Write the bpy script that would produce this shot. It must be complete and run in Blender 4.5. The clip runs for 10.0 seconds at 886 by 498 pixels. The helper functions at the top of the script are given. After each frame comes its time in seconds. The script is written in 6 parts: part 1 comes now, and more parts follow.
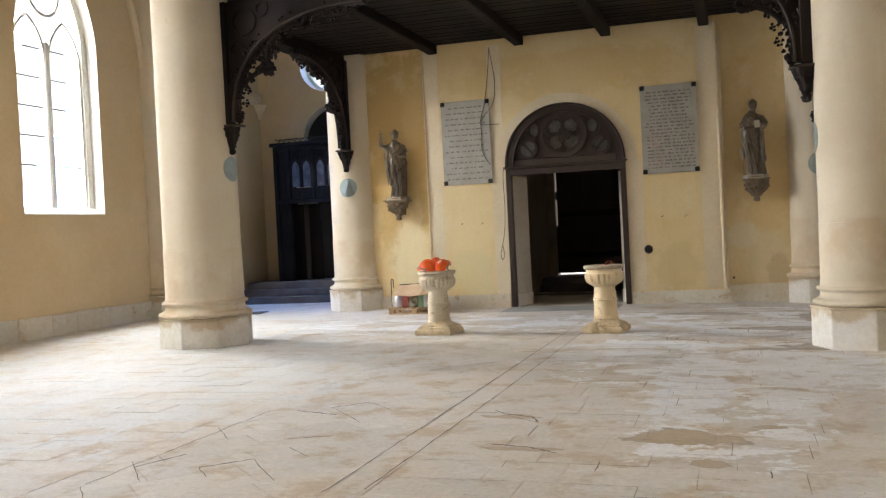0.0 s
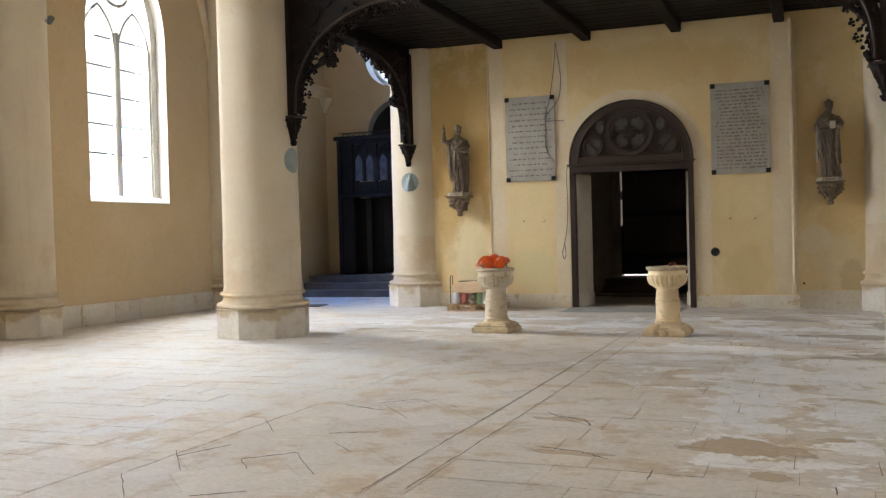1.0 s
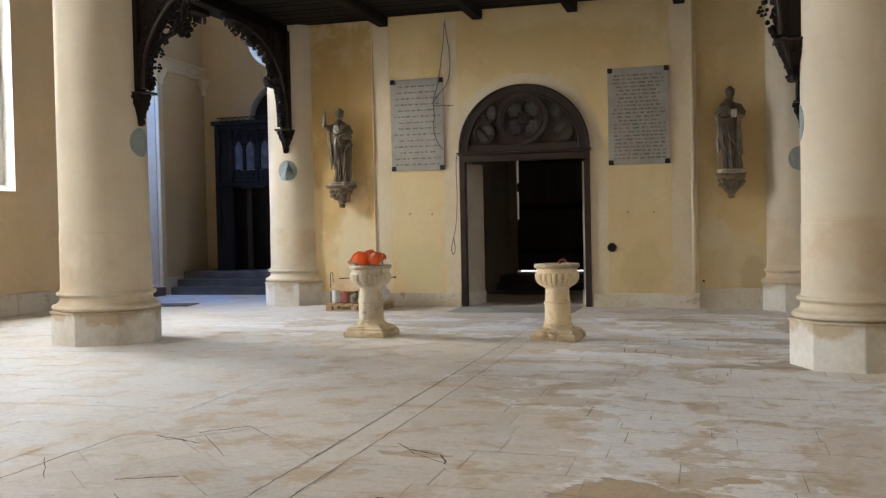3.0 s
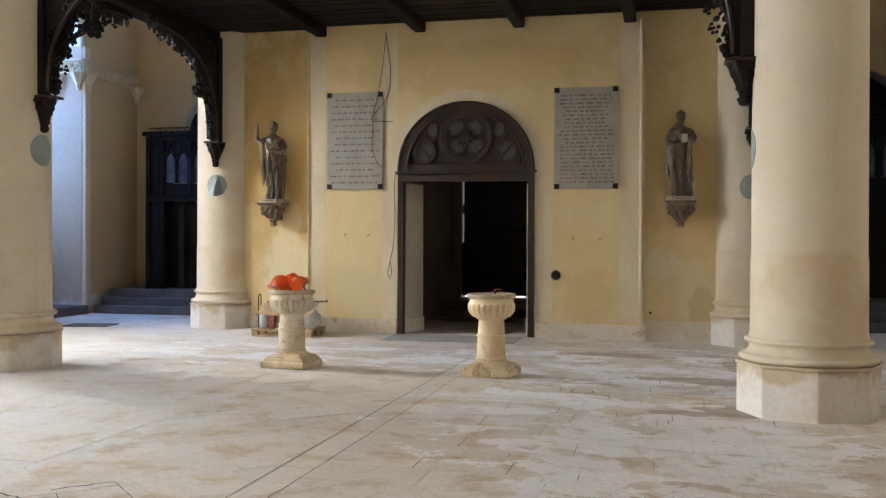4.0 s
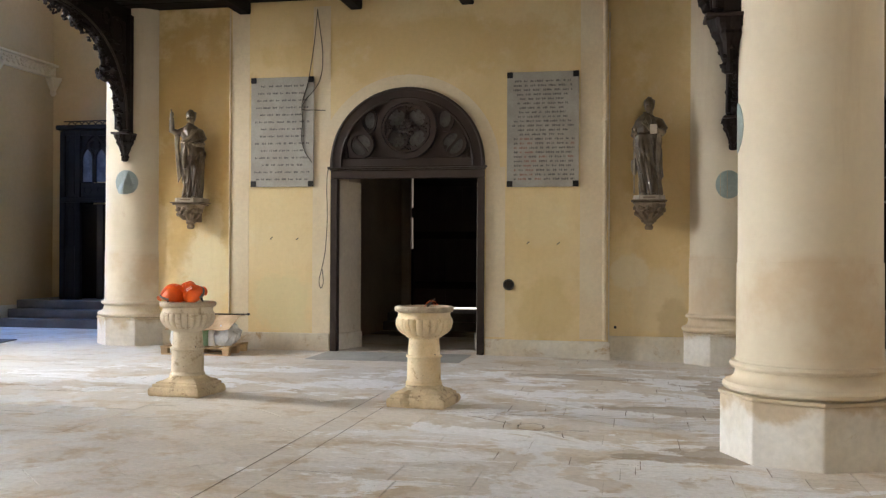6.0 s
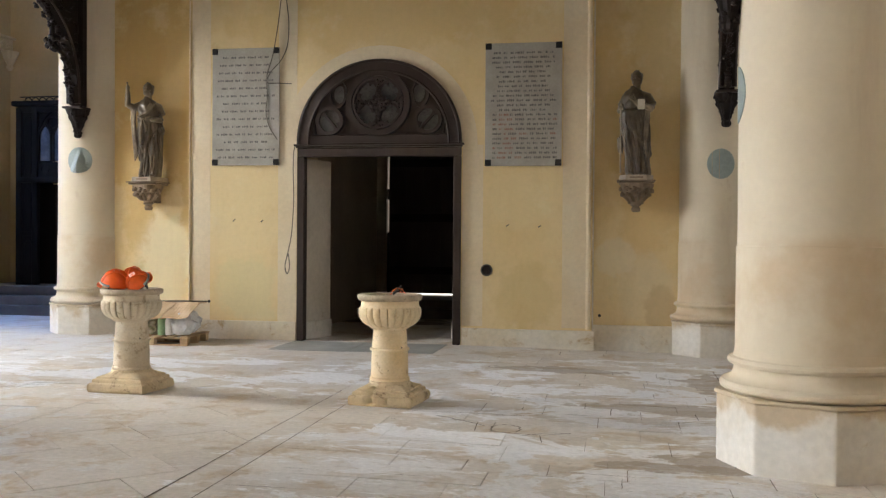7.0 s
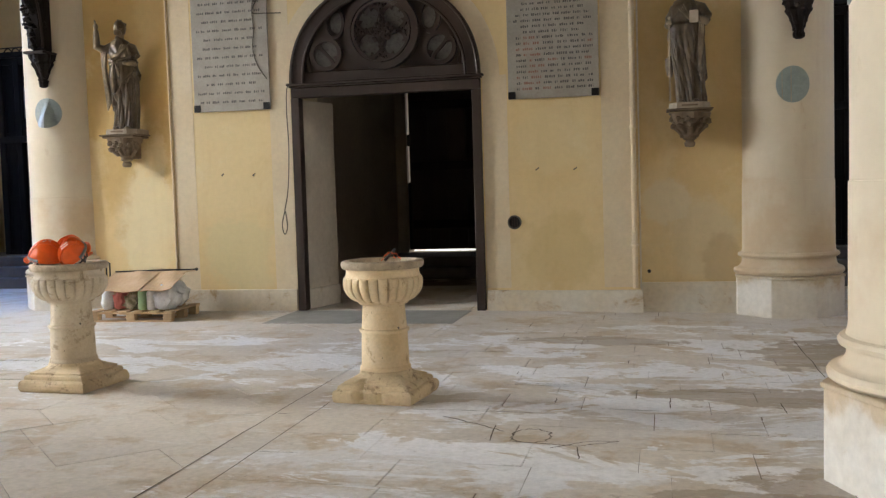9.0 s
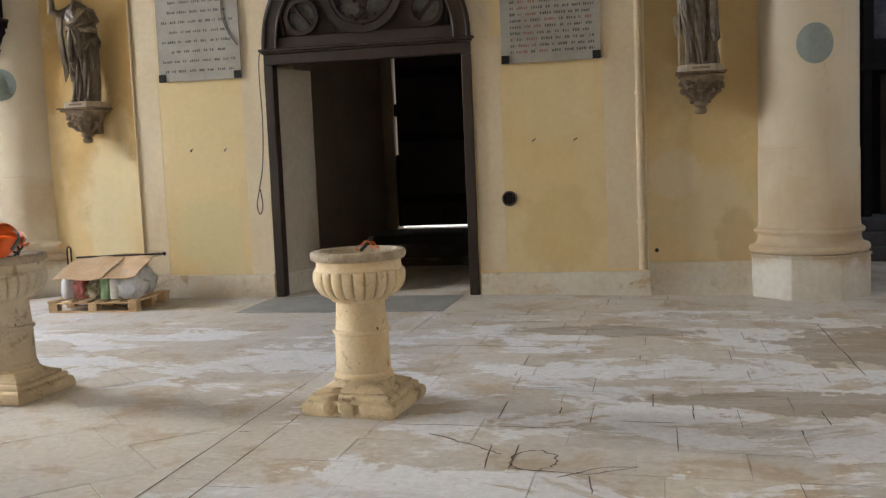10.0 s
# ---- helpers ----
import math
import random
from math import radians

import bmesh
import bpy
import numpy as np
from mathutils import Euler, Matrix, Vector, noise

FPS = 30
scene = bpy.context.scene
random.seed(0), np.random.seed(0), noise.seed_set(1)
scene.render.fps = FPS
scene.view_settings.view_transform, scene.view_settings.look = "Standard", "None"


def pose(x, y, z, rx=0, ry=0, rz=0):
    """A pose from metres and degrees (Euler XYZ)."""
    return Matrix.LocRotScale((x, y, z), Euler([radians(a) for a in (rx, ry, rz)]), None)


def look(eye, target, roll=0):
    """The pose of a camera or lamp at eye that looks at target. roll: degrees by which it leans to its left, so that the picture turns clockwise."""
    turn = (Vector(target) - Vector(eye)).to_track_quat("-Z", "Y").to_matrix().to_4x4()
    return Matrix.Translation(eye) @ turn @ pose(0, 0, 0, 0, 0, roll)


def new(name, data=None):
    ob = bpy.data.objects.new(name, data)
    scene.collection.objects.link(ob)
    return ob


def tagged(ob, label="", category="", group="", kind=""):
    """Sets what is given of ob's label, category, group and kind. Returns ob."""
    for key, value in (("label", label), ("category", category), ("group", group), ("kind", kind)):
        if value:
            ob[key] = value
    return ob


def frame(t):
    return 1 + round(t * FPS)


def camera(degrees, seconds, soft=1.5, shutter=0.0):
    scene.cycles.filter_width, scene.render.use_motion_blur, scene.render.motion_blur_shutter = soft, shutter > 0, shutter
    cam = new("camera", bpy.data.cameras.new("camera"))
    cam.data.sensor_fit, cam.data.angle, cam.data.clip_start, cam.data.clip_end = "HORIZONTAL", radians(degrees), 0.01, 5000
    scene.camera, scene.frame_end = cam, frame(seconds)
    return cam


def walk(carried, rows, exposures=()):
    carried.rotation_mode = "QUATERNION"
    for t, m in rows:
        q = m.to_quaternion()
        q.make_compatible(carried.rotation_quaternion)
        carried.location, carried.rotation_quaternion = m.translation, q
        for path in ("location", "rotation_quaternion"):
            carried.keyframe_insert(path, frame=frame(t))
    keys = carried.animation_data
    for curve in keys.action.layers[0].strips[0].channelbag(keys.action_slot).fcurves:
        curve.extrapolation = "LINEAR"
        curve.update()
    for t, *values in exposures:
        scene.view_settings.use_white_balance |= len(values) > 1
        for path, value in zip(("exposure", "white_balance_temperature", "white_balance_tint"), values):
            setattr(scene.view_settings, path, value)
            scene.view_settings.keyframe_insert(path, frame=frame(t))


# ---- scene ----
cam = camera(49.1, 10.0, soft=1.3)
PATH = [
    (0, (-0.426, -0.796, 1.634), (-1.01, 1.117, 1.6), -2.9),
    (0.5, (-0.379, -0.746, 1.619), (-1.086, 1.125, 1.601), -1.8),
    (1, (-0.403, -0.555, 1.596), (-1.114, 1.315, 1.563), -1.5),
    (1.5, (-0.433, -0.293, 1.612), (-1.081, 1.599, 1.593), -1.7),
    (2, (-0.458, 0.067, 1.609), (-1.047, 1.979, 1.609), -2.0),
    (2.5, (-0.402, 0.494, 1.589), (-1.052, 2.385, 1.544), -2.0),
    (3, (-0.397, 1.07, 1.579), (-0.932, 2.997, 1.528), -1.2),
    (3.2, (-0.358, 1.315, 1.593), (-0.842, 3.255, 1.537), -1.1),
    (4.5, (-0.284, 2.553, 1.655), (-0.739, 4.501, 1.671), 0.6),
    (5, (-0.278, 3.076, 1.612), (-0.817, 5.001, 1.632), 0.4),
    (5.5, (-0.272, 3.66, 1.564), (-0.813, 5.586, 1.572), 0.6),
    (6, (-0.285, 4.184, 1.572), (-0.67, 6.146, 1.58), 0.3),
    (7.5, (-0.308, 5.625, 1.542), (-0.661, 7.592, 1.469), 0.3),
    (8, (-0.303, 6.169, 1.535), (-0.732, 8.118, 1.406), 0.3),
    (8.5, (-0.367, 6.629, 1.561), (-0.794, 8.58, 1.447), -0.2),
    (9, (-0.387, 7.152, 1.534), (-0.829, 9.099, 1.409), -1.7),
    (9.5, (-0.499, 7.623, 1.548), (-0.959, 9.563, 1.383), -1.8),
    (10, (-0.547, 8.128, 1.579), (-0.978, 10.072, 1.392), -2.4),
]
walk(cam, [(t, look(eye, target, roll)) for t, eye, target, roll in PATH],
     [(0, -0.02), (0.6, -0.16), (1.0, -0.22), (1.5, -0.3), (3.0, -0.28), (4.5, -0.04), (6, 0.03), (7.5, -0.04), (9, -0.12), (10, -0.15)])

# ---- world, sun and window light ----
world = bpy.data.worlds.new("sky")
scene.world = world
world.use_nodes = True
wn = world.node_tree
sky = wn.nodes.new("ShaderNodeTexSky")
sky.sky_type, sky.sun_disc, sky.sun_elevation, sky.sun_rotation = "NISHITA", False, radians(38), radians(140)
wn.links.new(sky.outputs[0], wn.nodes["Background"].inputs[0])
wn.nodes["Background"].inputs[1].default_value = 0.12
sun = new("sun", bpy.data.lights.new("sun", "SUN"))
sun.data.energy, sun.data.angle, sun.data.color = 1.2, radians(12), (1, 0.95, 0.88)
sun.matrix_world = look((8, -14, 20), (0, 0, 0))

WARM, COOL = (0.955, 0.98, 1.03), (0.30, 0.52, 1.0)
DEEP = (0.16, 0.36, 1.0)


def window_light(x, y, z, nx, ny, w, h, watts, colour, drop=0.62):
    """Skylight falling in through a window: it leans down, as light from the sky does."""
    ob = new("window_light", bpy.data.lights.new("window_light", "AREA"))
    ob.data.shape, ob.data.size, ob.data.size_y = "RECTANGLE", w, h
    ob.data.energy, ob.data.color = watts, colour
    ob.matrix_world = look((x, y, z), (x + nx, y + ny, z - drop))
    return ob


BAYS = (15.67, 9.42, 3.17, -3.08)
LEFT_WATTS, RIGHT_WATTS = (2700, 2500, 1600, 900), (230, 100, 200, 200)
for yb, wl, wr in zip(BAYS, LEFT_WATTS, RIGHT_WATTS):
    window_light(-15.75, yb, 5.9, 1, 0, 3.2, 5.6, wl, WARM)
    if wr:
        window_light(8.35, yb, 5.9, -1, 0, 3.2, 5.6, wr, WARM)
window_light(-16.3, 20.6, 4.9, 1, 0, 2.2, 5.2, 820, DEEP, 0.75)
window_light(-10.85, 25.4, 6.5, 0, -1, 2.0, 2.0, 60, COOL, 0.0)
window_light(8.9, 20.6, 4.9, -1, 0, 2.2, 5.2, 260, COOL, 0.2)


# ---- materials ----
def nodes_of(name):
    m = bpy.data.materials.new(name)
    m.use_nodes = True
    nt = m.node_tree
    return m, nt, nt.nodes["Principled BSDF"]


def add(nt, kind, **sets):
    n = nt.nodes.new(kind)
    for k, v in sets.items():
        if k in n.inputs:
            n.inputs[k].default_value = v
    return n


def noise_tex(nt, scale, detail=5.0, rough=0.6, stretch=(1, 1, 1), warp=0.0):
    geo = nt.nodes.new("ShaderNodeNewGeometry")
    mp = nt.nodes.new("ShaderNodeMapping")
    mp.inputs["Scale"].default_value = stretch
    nt.links.new(geo.outputs["Position"], mp.inputs["Vector"])
    n = add(nt, "ShaderNodeTexNoise", Scale=scale, Detail=detail, Roughness=rough, Distortion=warp)
    nt.links.new(mp.outputs[0], n.inputs["Vector"])
    return n.outputs[0]


def ramp(nt, fac, lo, hi):
    r = nt.nodes.new("ShaderNodeMapRange")
    r.interpolation_type = "SMOOTHSTEP"
    r.inputs["From Min"].default_value, r.inputs["From Max"].default_value = lo, hi
    nt.links.new(fac, r.inputs["Value"])
    return r.outputs[0]


def blend(nt, fac, a, b, mode="MIX"):
    n = nt.nodes.new("ShaderNodeMix")
    n.data_type, n.blend_type = "RGBA", mode
    for socket, v in ((n.inputs[0], fac), (n.inputs[6], a), (n.inputs[7], b)):
        if isinstance(v, bpy.types.NodeSocket):
            nt.links.new(v, socket)
        elif isinstance(v, (int, float)):
            socket.default_value = v
        else:
            socket.default_value = (*v, 1)
    return n.outputs[2]


def maths(nt, op, a, b=0.0):
    n = nt.nodes.new("ShaderNodeMath")
    n.operation = op
    for socket, v in ((n.inputs[0], a), (n.inputs[1], b)):
        if isinstance(v, bpy.types.NodeSocket):
            nt.links.new(v, socket)
        else:
            socket.default_value = v
    return n.outputs[0]


def bump(nt, bsdf, height, strength, distance):
    b = add(nt, "ShaderNodeBump", Strength=strength, Distance=distance)
    nt.links.new(height, b.inputs["Height"])
    nt.links.new(b.outputs[0], bsdf.inputs["Normal"])


def surface(name, c1, c2, c3=None, scale=1.2, fine=18.0, rough=0.8, relief=0.25, depth=0.01, metal=0.0, vary=0.0, stretch=(1, 1, 1), spots=0.62, gloss=0.5, wash=False, speck=0.22, damp=False, worn=None):
    """Two colours in broad patches, a third in smaller stains, and fine relief."""
    m, nt, bsdf = nodes_of(name)
    col = blend(nt, ramp(nt, noise_tex(nt, scale, 6, 0.62, stretch), 0.36, 0.66), c1, c2)
    if c3:
        col = blend(nt, ramp(nt, noise_tex(nt, scale * 4.3, 8, 0.7, stretch, 0.4), spots, spots + 0.14), col, c3)
    if wash:
        geo = nt.nodes.new("ShaderNodeNewGeometry")
        sep = nt.nodes.new("ShaderNodeSeparateXYZ")
        nt.links.new(geo.outputs["Position"], sep.inputs[0])
        edge = maths(nt, "ADD", sep.outputs[2], maths(nt, "MULTIPLY", noise_tex(nt, 3.0, 5, 0.6), 0.10))
        col = blend(nt, maths(nt, "MULTIPLY", ramp(nt, edge, 1.66, 1.56), ramp(nt, noise_tex(nt, 1.3, 5, 0.6), 0.42, 0.66)), col, (0.58, 0.45, 0.295))
        streak = ramp(nt, noise_tex(nt, 2.4, 6, 0.65, (1, 1, 0.12)), 0.52, 0.7)
        col = blend(nt, maths(nt, "MULTIPLY", streak, 0.4), col, (0.52, 0.405, 0.27))
    if damp:
        geo = nt.nodes.new("ShaderNodeNewGeometry")
        sep = nt.nodes.new("ShaderNodeSeparateXYZ")
        nt.links.new(geo.outputs["Position"], sep.inputs[0])
        edge = maths(nt, "ADD", sep.outputs[2], maths(nt, "MULTIPLY", noise_tex(nt, 2.1, 6, 0.6), 0.75))
        col = blend(nt, maths(nt, "MULTIPLY", ramp(nt, edge, 0.66, 0.78), 0.85), col, (0.53, 0.405, 0.25))
    if vary:
        oi = nt.nodes.new("ShaderNodeObjectInfo")
        gain = nt.nodes.new("ShaderNodeMapRange")
        gain.inputs["To Min"].default_value, gain.inputs["To Max"].default_value = 1 - vary, 1 + vary
        nt.links.new(oi.outputs["Random"], gain.inputs["Value"])
        hsv = nt.nodes.new("ShaderNodeHueSaturation")
        nt.links.new(gain.outputs[0], hsv.inputs["Value"])
        nt.links.new(col, hsv.inputs["Color"])
        col = hsv.outputs[0]
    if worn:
        # raised edges painted paler in patches, standing in for highlights
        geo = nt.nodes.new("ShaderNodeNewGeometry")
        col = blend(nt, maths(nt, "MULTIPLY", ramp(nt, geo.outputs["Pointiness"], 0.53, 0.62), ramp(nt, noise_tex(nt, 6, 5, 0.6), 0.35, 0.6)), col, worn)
    grain = noise_tex(nt, fine, 8, 0.65, stretch)
    col = blend(nt, speck, col, blend(nt, ramp(nt, grain, 0.25, 0.75), (0.35, 0.35, 0.35), (1, 1, 1)), "MULTIPLY")
    nt.links.new(col, bsdf.inputs["Base Color"])
    rr = nt.nodes.new("ShaderNodeMapRange")
    rr.inputs["To Min"].default_value, rr.inputs["To Max"].default_value = max(0.05, rough - 0.12), min(1, rough + 0.1)
    nt.links.new(grain, rr.inputs["Value"])
    nt.links.new(rr.outputs[0], bsdf.inputs["Roughness"])
    bsdf.inputs["Metallic"].default_value = metal
    bsdf.inputs["Specular IOR Level"].default_value = gloss
    bump(nt, bsdf, grain, relief, depth)
    return m


def plain(name, colour, rough=0.5, metal=0.0):
    m, nt, bsdf = nodes_of(name)
    col = blend(nt, ramp(nt, noise_tex(nt, 25, 5), 0.3, 0.7), [c * 0.88 for c in colour], colour)
    nt.links.new(col, bsdf.inputs["Base Color"])
    bsdf.inputs["Roughness"].default_value, bsdf.inputs["Metallic"].default_value = rough, metal
    return m


AISLE = surface("aisle_plaster", (0.59, 0.435, 0.24), (0.63, 0.48, 0.285), (0.54, 0.385, 0.20), 0.5, 12, 0.88, 0.07, 0.005, speck=0.12)
BAND = surface("pale_stone_band", (0.71, 0.58, 0.385), (0.75, 0.64, 0.45), (0.66, 0.52, 0.32), 0.9, 16, 0.85, 0.10, 0.005, speck=0.15)
STONE = surface("pale_column_stone", (0.63, 0.535, 0.385), (0.67, 0.585, 0.435), (0.56, 0.45, 0.31), 0.7, 14, 0.82, 0.05, 0.004, wash=True, speck=0.07)
PLINTH = surface("whitish_plinth_stone", (0.68, 0.625, 0.53), (0.77, 0.735, 0.665), (0.58, 0.49, 0.36), 1.6, 16, 0.82, 0.2, 0.006, damp=True)
FOOTSTONE = surface("stained_foot_stone", (0.76, 0.72, 0.63), (0.68, 0.58, 0.42), (0.50, 0.36, 0.20), 0.6, 16, 0.85, 0.2, 0.006, spots=0.54)
DADO = surface("dado_stone", (0.70, 0.65, 0.57), (0.64, 0.58, 0.48), (0.50, 0.385, 0.245), 0.8, 14, 0.85, 0.2, 0.008, vary=0.05, spots=0.55)
FONT = surface("font_limestone", (0.72, 0.54, 0.30), (0.78, 0.64, 0.42), (0.42, 0.28, 0.145), 2.0, 45, 0.8, 0.4, 0.007, spots=0.55)
FONT_GREY = surface("greyer_font_limestone", (0.56, 0.46, 0.315), (0.68, 0.60, 0.46), (0.34, 0.26, 0.165), 2.0, 45, 0.82, 0.4, 0.007, spots=0.54)
CORBEL = surface("brown_corbel_stone", (0.15, 0.105, 0.062), (0.22, 0.16, 0.10), (0.08, 0.055, 0.033), 6, 45, 0.7, 0.35, 0.004)
FONT_BASE = surface("worn_limestone", (0.56, 0.43, 0.265), (0.70, 0.56, 0.35), (0.29, 0.20, 0.12), 2.4, 40, 0.85, 0.6, 0.012, spots=0.53)
GREY_RIM = surface("grimy_rim_stone", (0.40, 0.325, 0.23), (0.54, 0.44, 0.31), (0.16, 0.12, 0.09), 11.0, 50, 0.85, 0.5, 0.006, spots=0.55)
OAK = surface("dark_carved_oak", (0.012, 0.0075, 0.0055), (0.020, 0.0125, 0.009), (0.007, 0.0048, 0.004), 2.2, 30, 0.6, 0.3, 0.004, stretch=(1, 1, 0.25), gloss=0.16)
BEAMS = surface("dark_ceiling_oak", (0.0085, 0.0055, 0.0042), (0.0135, 0.0085, 0.006), (0.005, 0.0036, 0.003), 1.8, 22, 0.75, 0.3, 0.004, stretch=(1, 0.2, 1), gloss=0.12)
DOORWOOD = surface("brown_door_oak", (0.030, 0.018, 0.0125), (0.044, 0.027, 0.019), (0.018, 0.011, 0.008), 2.5, 34, 0.5, 0.3, 0.004, stretch=(1, 1, 0.3), gloss=0.35)
PORCHWOOD = surface("blue_black_porch_oak", (0.0095, 0.0085, 0.0095), (0.016, 0.014, 0.016), (0.006, 0.0055, 0.006), 2.0, 30, 0.65, 0.3, 0.004, stretch=(1, 1, 0.25), gloss=0.12)
# the last colour paints highlights onto the raised folds
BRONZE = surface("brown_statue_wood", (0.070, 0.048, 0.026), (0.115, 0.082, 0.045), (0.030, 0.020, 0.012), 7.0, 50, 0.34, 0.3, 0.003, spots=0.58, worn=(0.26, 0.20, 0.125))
WORN = surface("worn_grey_stone", (0.34, 0.28, 0.20), (0.44, 0.37, 0.28), (0.22, 0.17, 0.115), 7.0, 45, 0.6, 0.3, 0.003)
MARBLE = surface("grey_marble", (0.36, 0.33, 0.275), (0.42, 0.39, 0.335), (0.30, 0.27, 0.22), 3.0, 30, 0.45, 0.08, 0.002)
INK = plain("engraved_black", (0.12, 0.108, 0.10), 0.7)
RED = plain("engraved_red", (0.30, 0.15, 0.11), 0.7)
IRON = plain("black_iron", (0.02, 0.019, 0.018), 0.5, 0.6)
CABLE = plain("grey_brown_cable", (0.10, 0.085, 0.065), 0.6)
WINDOWSTONE = surface("pale_window_stone", (0.80, 0.77, 0.70), (0.84, 0.815, 0.76), (0.58, 0.53, 0.45), 1.2, 16, 0.8, 0.12, 0.005)
GLASSY = surface("grey_green_disc", (0.25, 0.30, 0.28), (0.31, 0.36, 0.33), (0.20, 0.25, 0.24), 6, 40, 0.45, 0.15, 0.003)
DUSTY = surface("dusty_pane", (0.10, 0.095, 0.088), (0.17, 0.16, 0.15), (0.09, 0.088, 0.085), 6, 40, 0.3, 0.1, 0.002)
ORANGE = plain("orange_plastic", (0.85, 0.13, 0.015), 0.28)
BLACK = plain("black_plastic", (0.02, 0.02, 0.022), 0.4)
WHITE = plain("white_plastic", (0.75, 0.74, 0.72), 0.4)
GREY = plain("grey_plastic", (0.20, 0.21, 0.21), 0.4)
CARD = surface("brown_cardboard", (0.55, 0.37, 0.20), (0.62, 0.44, 0.26), (0.46, 0.30, 0.16), 4, 40, 0.85, 0.1, 0.002)
PALLET = surface("raw_pallet_wood", (0.48, 0.32, 0.17), (0.56, 0.40, 0.23), (0.34, 0.22, 0.12), 6, 40, 0.8, 0.3, 0.003, vary=0.12)
GREEN = plain("pale_green_plastic", (0.30, 0.48, 0.26), 0.4)
PINK = plain("pink_red_plastic", (0.55, 0.17, 0.15), 0.45)
OLIVE = surface("olive_print", (0.20, 0.19, 0.09), (0.50, 0.46, 0.36), (0.08, 0.07, 0.04), 14, 40, 0.5, 0.1, 0.002)
BAGFILM = surface("white_blue_bag_film", (0.62, 0.64, 0.66), (0.72, 0.73, 0.74), (0.10, 0.22, 0.42), 9, 40, 0.25, 0.2, 0.004, spots=0.6)
STEP = surface("dark_step_stone", (0.10, 0.088, 0.08), (0.15, 0.13, 0.12), (0.075, 0.062, 0.056), 1.6, 16, 0.75, 0.3, 0.008)
SLATE = surface("green_grey_slate", (0.30, 0.295, 0.265), (0.38, 0.365, 0.325), (0.46, 0.43, 0.38), 2.2, 18, 0.65, 0.2, 0.005)
INNER = surface("vestibule_plaster", (0.44, 0.355, 0.265), (0.50, 0.41, 0.31), (0.34, 0.27, 0.20), 0.9, 14, 0.9, 0.2, 0.006)
REVEAL = surface("grey_reveal_plaster", (0.52, 0.455, 0.36), (0.59, 0.525, 0.43), (0.44, 0.37, 0.28), 0.9, 14, 0.88, 0.12, 0.005)
VAULT = surface("vault_plaster", (0.42, 0.36, 0.26), (0.48, 0.41, 0.30), None, 0.5, 12, 0.9, 0.1, 0.005)
GRAVEL = surface("pale_gravel", (0.42, 0.40, 0.36), (0.34, 0.32, 0.28), (0.20, 0.22, 0.14), 0.6, 12, 0.9, 0.3, 0.02)


def glass_material():
    m, nt, bsdf = nodes_of("window_glass")
    bsdf.inputs["Base Color"].default_value = (0.93, 0.95, 0.95, 1)
    bsdf.inputs["Transmission Weight"].default_value, bsdf.inputs["IOR"].default_value = 1.0, 1.1
    bsdf.inputs["Roughness"].default_value = 0.03
    return m


GLASS = glass_material()


def daylight_material():
    """Overexposed daylight with a hint of bare trees low down."""
    m, nt, bsdf = nodes_of("bright_distance")
    nt.nodes.remove(bsdf)
    geo = nt.nodes.new("ShaderNodeNewGeometry")
    sep = nt.nodes.new("ShaderNodeSeparateXYZ")
    nt.links.new(geo.outputs["Position"], sep.inputs[0])
    low = ramp(nt, sep.outputs[2], 5.5, 2.0)
    trees = maths(nt, "MULTIPLY", low, ramp(nt, noise_tex(nt, 1.8, 8, 0.75, (1, 1, 0.5)), 0.45, 0.6))
    em = nt.nodes.new("ShaderNodeEmission")
    nt.links.new(blend(nt, maths(nt, "MULTIPLY", trees, 0.8), (1, 1, 1), (0.42, 0.38, 0.28)), em.inputs[0])
    em.inputs[1].default_value = 1.7
    nt.links.new(em.outputs[0], nt.nodes["Material Output"].inputs[0])
    return m


DAYLIGHT = daylight_material()


def ellipse(nt, x, y, rx, ry, wobble):
    """A soft-edged patch of its own shape on the floor, 1 inside."""
    geo = nt.nodes.new("ShaderNodeNewGeometry")
    sep = nt.nodes.new("ShaderNodeSeparateXYZ")
    nt.links.new(geo.outputs["Position"], sep.inputs[0])
    dx = maths(nt, "DIVIDE", maths(nt, "SUBTRACT", sep.outputs[0], x), rx)
    dy = maths(nt, "DIVIDE", maths(nt, "SUBTRACT", sep.outputs[1], y), ry)
    d = maths(nt, "SQRT", maths(nt, "ADD", maths(nt, "MULTIPLY", dx, dx), maths(nt, "MULTIPLY", dy, dy)))
    d = maths(nt, "ADD", d, maths(nt, "MULTIPLY", maths(nt, "SUBTRACT", wobble, 0.5), 2.2))
    return ramp(nt, d, 1.05, 0.9)


